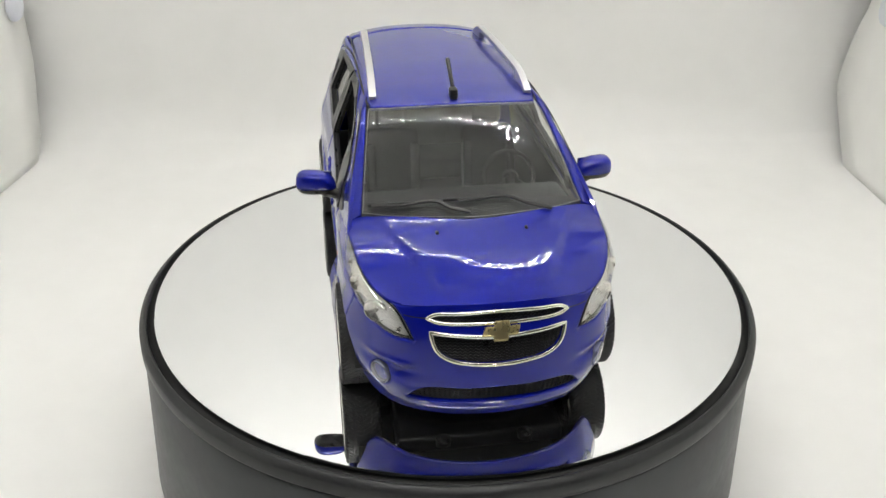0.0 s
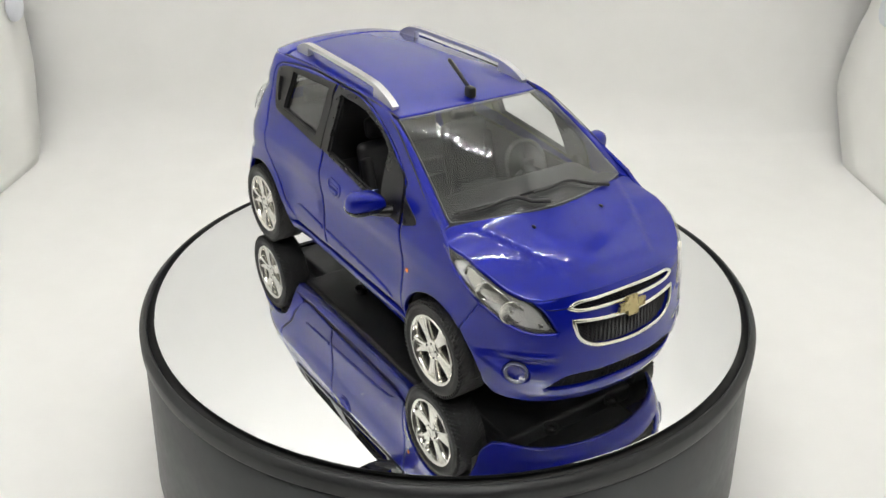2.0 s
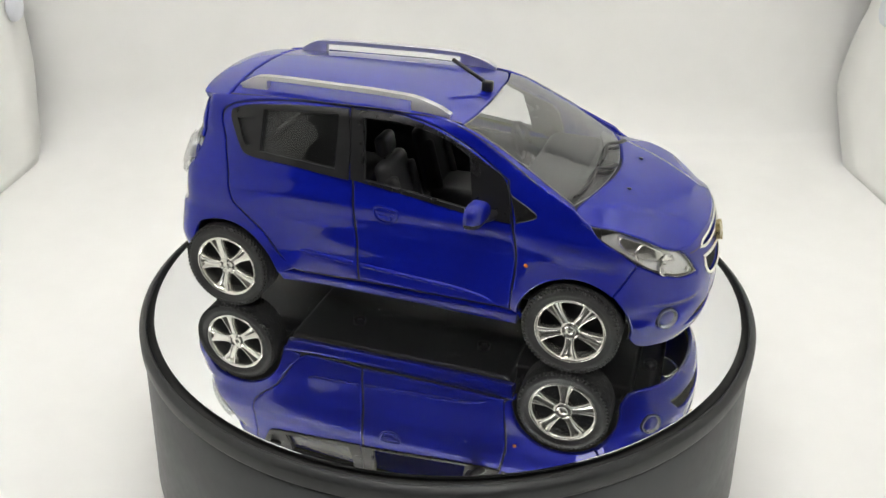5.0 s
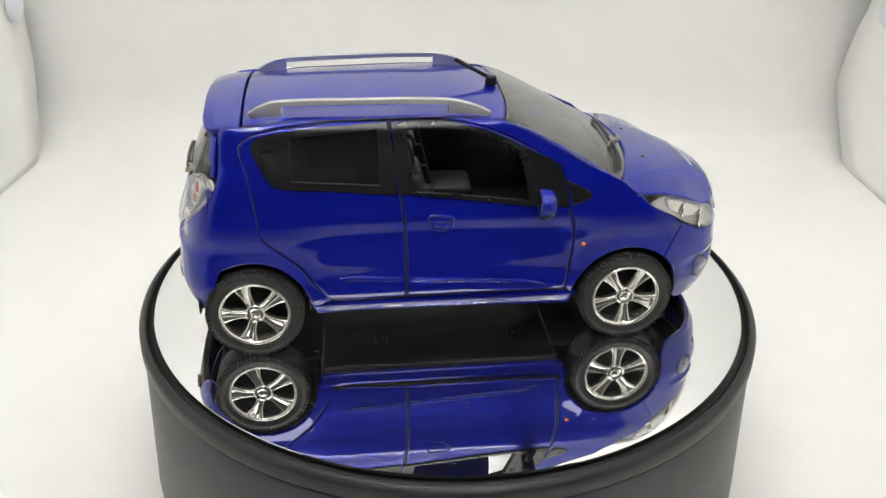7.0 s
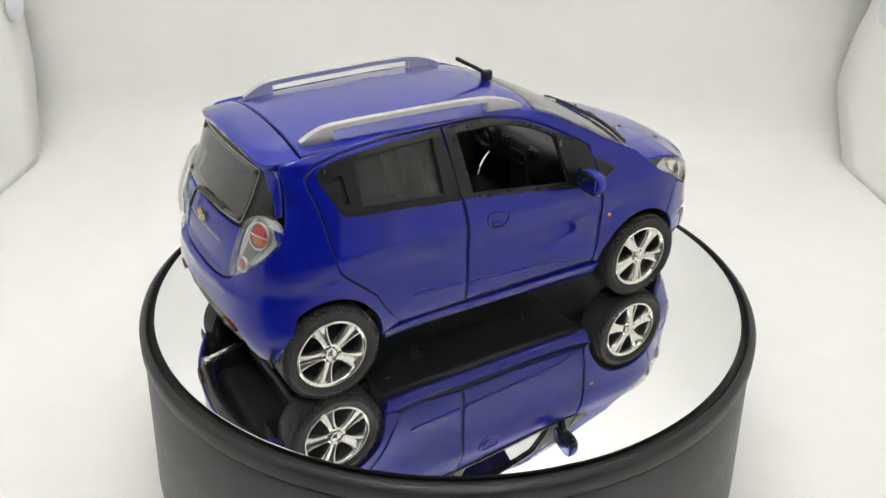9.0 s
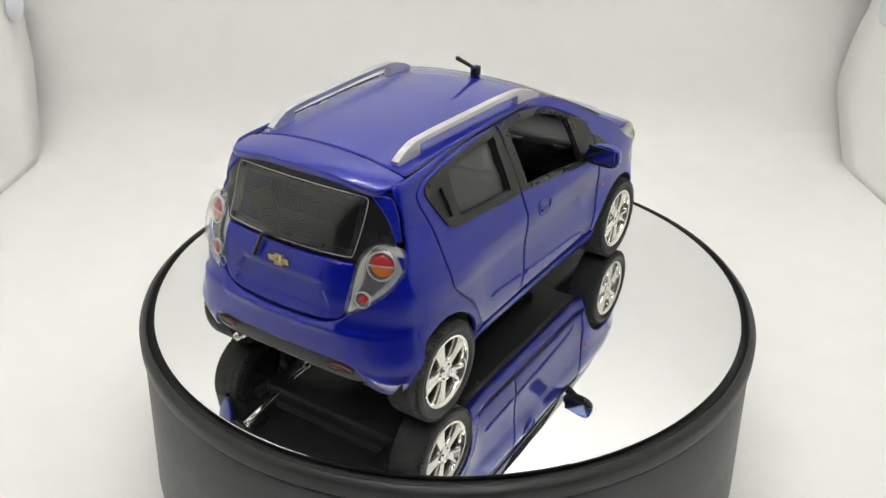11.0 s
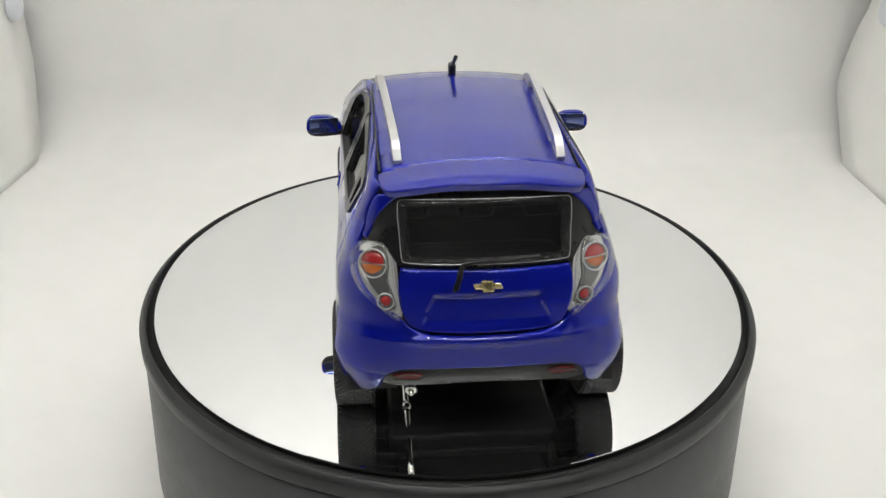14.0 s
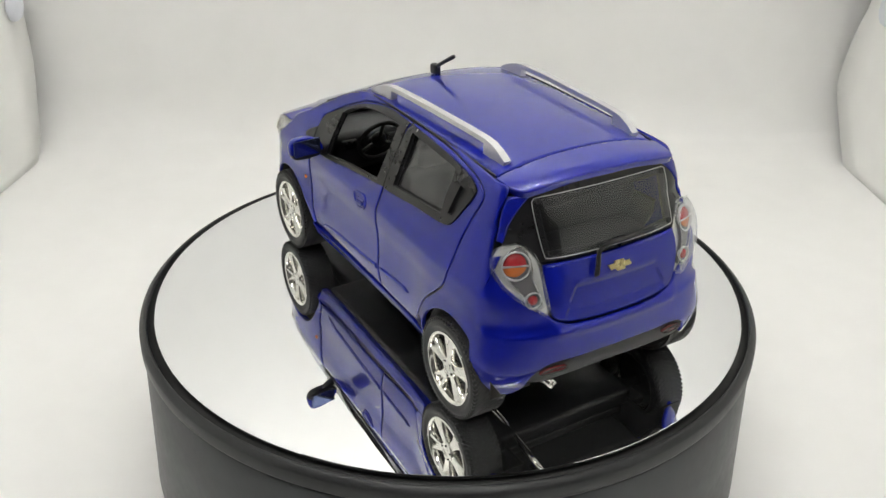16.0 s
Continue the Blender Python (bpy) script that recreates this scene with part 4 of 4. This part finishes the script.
def toy_car():
    car = new("toy_car")
    tagged(car, "blue die-cast toy hatchback with chrome wheels on the mirror", "toy car")
    for s in (-1, 1):
        body_side(car, s)
        doors(car, s)
        part("sill", sheet("side", [(-.459, .166, 1), (.345, .171, 1), (.340, .128, 1), (-.447, .130, 1)], side=s, lift=.004, thick=.03, bevel=.006), PAINT, car)
        part("corner_window", sheet("side", [(.300, .553, 1), (.386, .500), (.326, .472, 1)], side=s, lift=.003, thick=.006, bevel=.004), TRIM, car, "black triangular corner window")
        mirror_wing(car, s)
        for x in (WF, WR):
            wheel(car, x, s, PHASE[(x, s)])
        bm = bmesh.new()
        y = s * float(wall(.372, .345))
        lathe(bm, [(0, s * .003), (.0045, s * .003), (.0066, s * .0005), (.0066, -s * .004)], 16, "y", at=(.365, y, .348))
        part("side_repeater", bm, AMBER, car, "small amber side lamp")
    # bumper in front, with its openings
    ug = both([(0, .417), (14, .413), (20.6, .409), (22.8, .399, 1), (19.5, .391), (6.3, .389), (0, .389)])
    lg = both([(0, .356), (6, .357), (14, .360), (21.4, .365, 1), (19.2, .316), (15, .292), (7, .281), (0, .278)])
    li = both([(0, .206), (10, .204), (23.5, .196), (28.8, .153, 1), (19, .155), (6, .160), (0, .161)])
    fog = [(38.5 + 4.3 * math.cos(a), .206 + .034 * math.sin(a)) for a in np.linspace(0, 2 * math.pi, 12, endpoint=False)]
    fogm = [(-p[0], p[1]) for p in fog]
    seam = [(to_phi(.6768, .3892, XF, 1), .3892, 1), (to_phi(.6235, .293, XF, 1), .293, 1)]
    arch = [(to_phi(p[0], p[1], XF, 1), p[1]) for p in arc_pts(WF, WZ, .171, 50, -8, 6)]
    up = [(0, .437)] + [(to_phi(x, shoulder(x)[1], XF, 1), shoulder(x)[1]) for x in (.843, .838, .828, .815, .803)] + [(to_phi(.786, shoulder(.786)[1], XF, 1), shoulder(.786)[1], 1), (30.6, .390), (26.2, .334, 1), (34, .336), (42, .354), (50, .384)]
    low = [(to_phi(.700, .098, XF, 1), .100, 1), (42, .092), (25, .092), (0, .095)]

    def bumper_relief(u, v):
        a = np.abs(u)
        r = -.012 * np.exp(-((a - 36) / 9) ** 2 - ((v - .243) / .016) ** 2)
        r += .006 * np.exp(-((v - .262) / .008) ** 2) * np.clip((46 - a) / 8, 0, 1) * np.clip((a - 25) / 5, 0, 1)
        r += .0035 * np.exp(-((v - .128) / .014) ** 2) * np.clip((40 - a) / 16, 0, 1)
        return r
    bump = part("front_bumper", sheet("front", both(up + seam + arch[1:] + low), [ug, lg, li, fog, fogm], relief=bumper_relief, grid=.012, flush=lambda u, v: (v > .424) & (np.abs(u) < 33)), PAINT, car)
    for nm, o, lift in (("upper_grille", ug, -.012), ("lower_grille", lg, -.012), ("air_intake", li, -.010)):
        g = sheet("front", o, lift=lift, thick=.006, bevel=0, grid=.03)
        gr = part(nm, g, BLACK, bump, "black zigzag mesh grille")
        bm = bmesh.new()
        L = curve(o) * np.array([1.0, 1.0])
        zig = []
        for row in np.arange(.165, .415, .0085):
            pts = np.stack([np.arange(-29, 29, .8), np.full(73, row)], -1)
            pts[1::2, 1] += .0055
            ok = inside(L, pts)
            run = []
            for p, k in zip(pts, ok):
                if k:
                    run.append(p)
                elif len(run) > 2:
                    zig.append(np.array(run))
                    run = []
                else:
                    run = []
            if len(run) > 2:
                zig.append(np.array(run))
        for q in zig:
            N = form_normal("front", q[:, 0], q[:, 1])
            tube(bm, form("front", q[:, 0], q[:, 1]) + N * (lift + .002), .0022, 4, False, 1, N)
        tagged(part("mesh_ribs", bm, TRIM, gr, shift=CAR_SHIFT, smooth=False), kind="stuff")
    bead("grille_trim", "front", ug, .0055, CHROME, bump, lift=.002, label="chrome grille surround")
    bead("grille_trim", "front", lg, .0060, CHROME, bump, lift=.002, label="chrome grille surround")
    badge_on(bump, "front", 0, .372, 5.6, .023, .010)
    for s in (-1, 1):
        bead("bonnet_gap", "front", [(23.2, .399), (27, .398), (30.2, .400)], .002, GROOVE, bump, s, -.001, closed=False)
    for s in (-1, 1):
        headlight(car, s)
        P = form("front", np.array([38.5]), np.array([.206]))[0] * [1, s, 1]
        N = form_normal("front", np.array([38.5]), np.array([.206]))[0] * [1, s, 1]
        m = Matrix.Translation(P) @ Vector(N).to_track_quat("Z", "Y").to_matrix().to_4x4()
        bm = bmesh.new()
        lathe(bm, [(.034, -.012), (.034, -.003), (.0325, .0005), (.0305, .0005), (.0295, -.003), (.029, -.010), (.020, -.012), (0, -.014)], 32)
        bmesh.ops.transform(bm, matrix=m, verts=bm.verts)
        f = part("fog_lamp", bm, FOGM, car, "round fog lamp in a smoky ring")
        bm = bmesh.new()
        lathe(bm, [(.029, .001), (.020, .004), (.010, .005), (0, .0055)], 32)
        lathe(bm, [(.029, -.001), (.020, .002), (.010, .003), (0, .0035)], 32)
        bmesh.ops.transform(bm, matrix=m, verts=bm.verts)
        part("fog_lens", bm, CLEAR, f, "clear lens")
        bm = bmesh.new()
        lathe(bm, [(.025, -.008), (.017, -.005), (.009, -.0065), (0, -.0065)], 24)
        bmesh.ops.transform(bm, matrix=m, verts=bm.verts)
        part("fog_bowl", bm, PAINT, f, "blue bowl behind the lens")
    # bonnet
    edge = [(x, shoulder(x)[0] - .003) for x in (.515, .56, .61, .66, .71, .75, .78, .80, .815, .828, .838)]
    hood = [(.560, 0), (.553, .08), (.535, .16), (.510, .25), (.488, .322), (.492, .352)] + edge + [(.8445, .06), (.8465, 0)]

    def hood_relief(u, v):
        a = np.abs(v)
        w = .150 + .46 * np.clip(.815 - u, 0, .3)
        k = np.clip((w - a) / .028, 0, 1)
        e = np.clip((.812 - u) / .035, 0, 1)
        return .0048 * (3 * k ** 2 - 2 * k ** 3) * (3 * e ** 2 - 2 * e ** 3) 
    h = part("bonnet", sheet("top", both_y(hood), relief=hood_relief, flush=lambda u, v: (u > .79) & (np.abs(v) < .245)), PAINT, car)
    for s in (-1, 1):
        bm = bmesh.new()
        block(bm, .607, s * .123, float(top(.607, .123)) + .006, .013, .008, .008, .003)
        part("washer_nozzle", bm, TRIM, h, "small black washer nozzle")
    # windscreen and roof
    ws = [(.158, 0), (.155, .10), (.147, .19), (.132, .262, 1), (.30, .287), (.482, .314, 1), (.515, .23), (.541, .12), (.552, 0)]
    wind = part("windscreen", sheet("top", both_y(ws), lift=.002, thick=.006, bevel=.004, sink=.002), SCREEN, car, "clear tinted plastic windscreen")
    bead("screen_edge", "top", both_y([(.160, 0), (.157, .10), (.149, .19), (.134, .260, 1), (.30, .285), (.480, .312, 1), (.513, .23), (.539, .12), (.550, 0)]), .0007, SILVER, wind, lift=-.002, label="pale edge of the screen")
    roof = part("roof", sheet("top", both_y([(-.636, 0), (-.636, .12), (-.634, .256, 1), (-.4, .260), (0, .262), (.085, .260), (.128, .255, 1), (.144, .185), (.152, .10), (.155, 0)])), PAINT, car)
    for s in (-1, 1):
        bead("roof_seam", "top", [(-.632, .2595), (-.4, .2635), (-.2, .2655), (0, .2655), (.085, .2635), (.125, .2585)], .0028, GROOVE, roof, s, .0005, closed=False, flat=.5, label="dark seam along the roof")
        bead("pillar_seam", "top", [(.118, .2795), (.20, .2955), (.30, .3165), (.40, .3375), (.478, .346)], .0022, GROOVE, car, s, .001, closed=False, flat=.5, label="dark seam along the pillar")
        part("windscreen_pillar", sheet("top", [(.126, .266, 1), (.20, .276), (.30, .290), (.484, .318, 1), (.492, .345, 1), (.40, .334), (.30, .313), (.20, .292), (.118, .276, 1)], side=s, lift=.001, bevel=.004, sink=.003, grid=.012), PAINT, car)
    part("cowl", sheet("top", both_y([(.505, 0), (.49, .15), (.462, .28), (.47, .33), (.50, .34), (.53, .25), (.558, .12), (.572, 0)]), lift=-.018, thick=.01, bevel=0), BLACK, car)
    sp = [(-.642, 0), (-.642, .12), (-.640, .266, 1), (-.695, .263), (-.735, .247), (-.750, .20), (-.756, .10), (-.760, 0)]
    hatch = part("tailgate", sheet("rear", both([(0, .523), (16, .523), (31.5, .522, 1), (31.4, .487), (29.2, .410), (26.5, .375), (22, .363), (12, .358), (0, .357)]), relief=plate_relief, grid=.009), PAINT, car)
    part("spoiler", sheet("top", both_y(sp), lift=.001, thick=.020, bevel=.005, sink=.004), PAINT, hatch)
    for s in (-1, 1):
        part("gate_pillar", sheet("rear", [(31, .700, 1), (38.0, .682), (44.0, .63), (46.4, .574, 1), (to_phi(-.720, .576, XR, -1), .576, 1), (to_phi(-.710, .64, XR, -1), .64), (to_phi(-.708, .675, XR, -1), .675), (to_phi(-.710, .684, XR, -1), .684, 1)], side=s, lift=.003, thick=.032, bevel=.006, grid=.010), PAINT, hatch)
        rail(car, s)
        taillight(car, s)
    frame_o = both([(0, .716), (20, .711), (41, .692), (43.6, .66), (46.0, .60), (46.6, .57), (40, .572), (35, .544), (32.3, .524, 1), (0, .524)])
    part("gate_window_frame", sheet("rear", frame_o, [both([(0, .664), (33.8, .661, 1), (29.2, .552, 1), (0, .550)])], lift=-.003, thick=.008, bevel=.003), TRIM, hatch, "glossy black gate window surround")
    pane = both([(0, .680), (36.6, .677), (37.4, .670), (31.4, .541), (30.4, .536), (0, .535)])
    rp = part("gate_pane", sheet("rear", pane, lift=.004, thick=.005, bevel=.004, sink=.002), GLASS, hatch, "clear plastic gate window")
    # thin silver bead that paints the bright glint along the clear pane's edge
    bead("pane_edge_glint", "rear", pane, .0011, SILVER, rp, lift=.003)
    for a, z in ((35.2, .668), (-35.2, .668), (29.8, .546), (-29.8, .546)):
        P = form("rear", np.array([a]), np.array([z]))[0]
        N = form_normal("rear", np.array([a]), np.array([z]))[0]
        bm = bmesh.new()
        lathe(bm, [(.0085, 0), (.0085, .006), (.006, .008), (.004, .006), (0, .006)], 16)
        bmesh.ops.transform(bm, matrix=Matrix.Translation(P) @ Vector(N).to_track_quat("Z", "Y").to_matrix().to_4x4(), verts=bm.verts)
        part("pane_peg", bm, TRIM, rp, "small round fixing peg")
    badge_on(hatch, "rear", 0, .484, 5.2, .012, .003)
    # rear bumper
    rb_up = [(0, .353), (14, .354), (22.5, .359), (27.2, .375), (29.2, .390), (36.5, .428), (44, .476), (50, .535), (to_phi(XQ, .545, XR, -1), .545, 1)]
    rb_side = [(to_phi(XQ, z, XR, -1), z) for z in (.50, .45, .40, .35, .30)] + [(to_phi(XQ, .25, XR, -1), .25, 1)]
    rb_low = [(to_phi(-.766, .215, XR, -1), .208), (to_phi(-.790, .155, XR, -1), .150, 1), (40, .156), (36, .178), (33, .225), (29, .248), (18, .256), (0, .259)]

    def rear_relief(u, v):
        a = np.abs(u)
        edge = .352 + .022 * np.clip((a - 24) / 6, 0, 1)
        return .0045 * np.exp(-((v - edge + .012) / .012) ** 2) * np.clip((30 - a) / 4, 0, 1)
    rb = part("rear_bumper", sheet("rear", both(rb_up + rb_side + rb_low), flush=lambda u, v: (np.abs(u) > 46) & (v > .255), relief=rear_relief, grid=.014), PAINT, car)
    part("valance", sheet("rear", both([(0, .262), (18, .258), (29, .250), (33.5, .225), (35.5, .200), (32, .186), (20, .193), (0, .200)]), lift=-.006, thick=.02, bevel=.006), BLACK, rb, "black plastic lower valance")
    for s in (-1, 1):
        rf = [(21.5, .235), (26, .241), (30.5, .231), (31, .225), (26, .224), (22.5, .227)]
        rr = part("rear_reflector", sheet("rear", rf, side=s, lift=.002, thick=.008, bevel=.003, grid=.01), REFLECT, rb, "slim dark red reflector")
        bead("reflector_rim", "rear", rf, .002, TRIM, rr, s, .003)
    return finish_car(car)



room()
led_bar(1.58, 28, 1)
led_bar(-2.65, 34, 2)
snap(-2.690, 2.44, 0.965, 90)
snap(2.408, 2.62, 1.02, -90)
DISC = turntable()
CAR = toy_car()


def motions():
    walk(DISC, [(t, pose(0, 0, 0, 0, 0, a)) for t, a in TURN])
    walk(CAR, [(t, pose(0, 0, (DECK + MZ) * S, 0, 0, a)) for t, a in TURN])


motions()
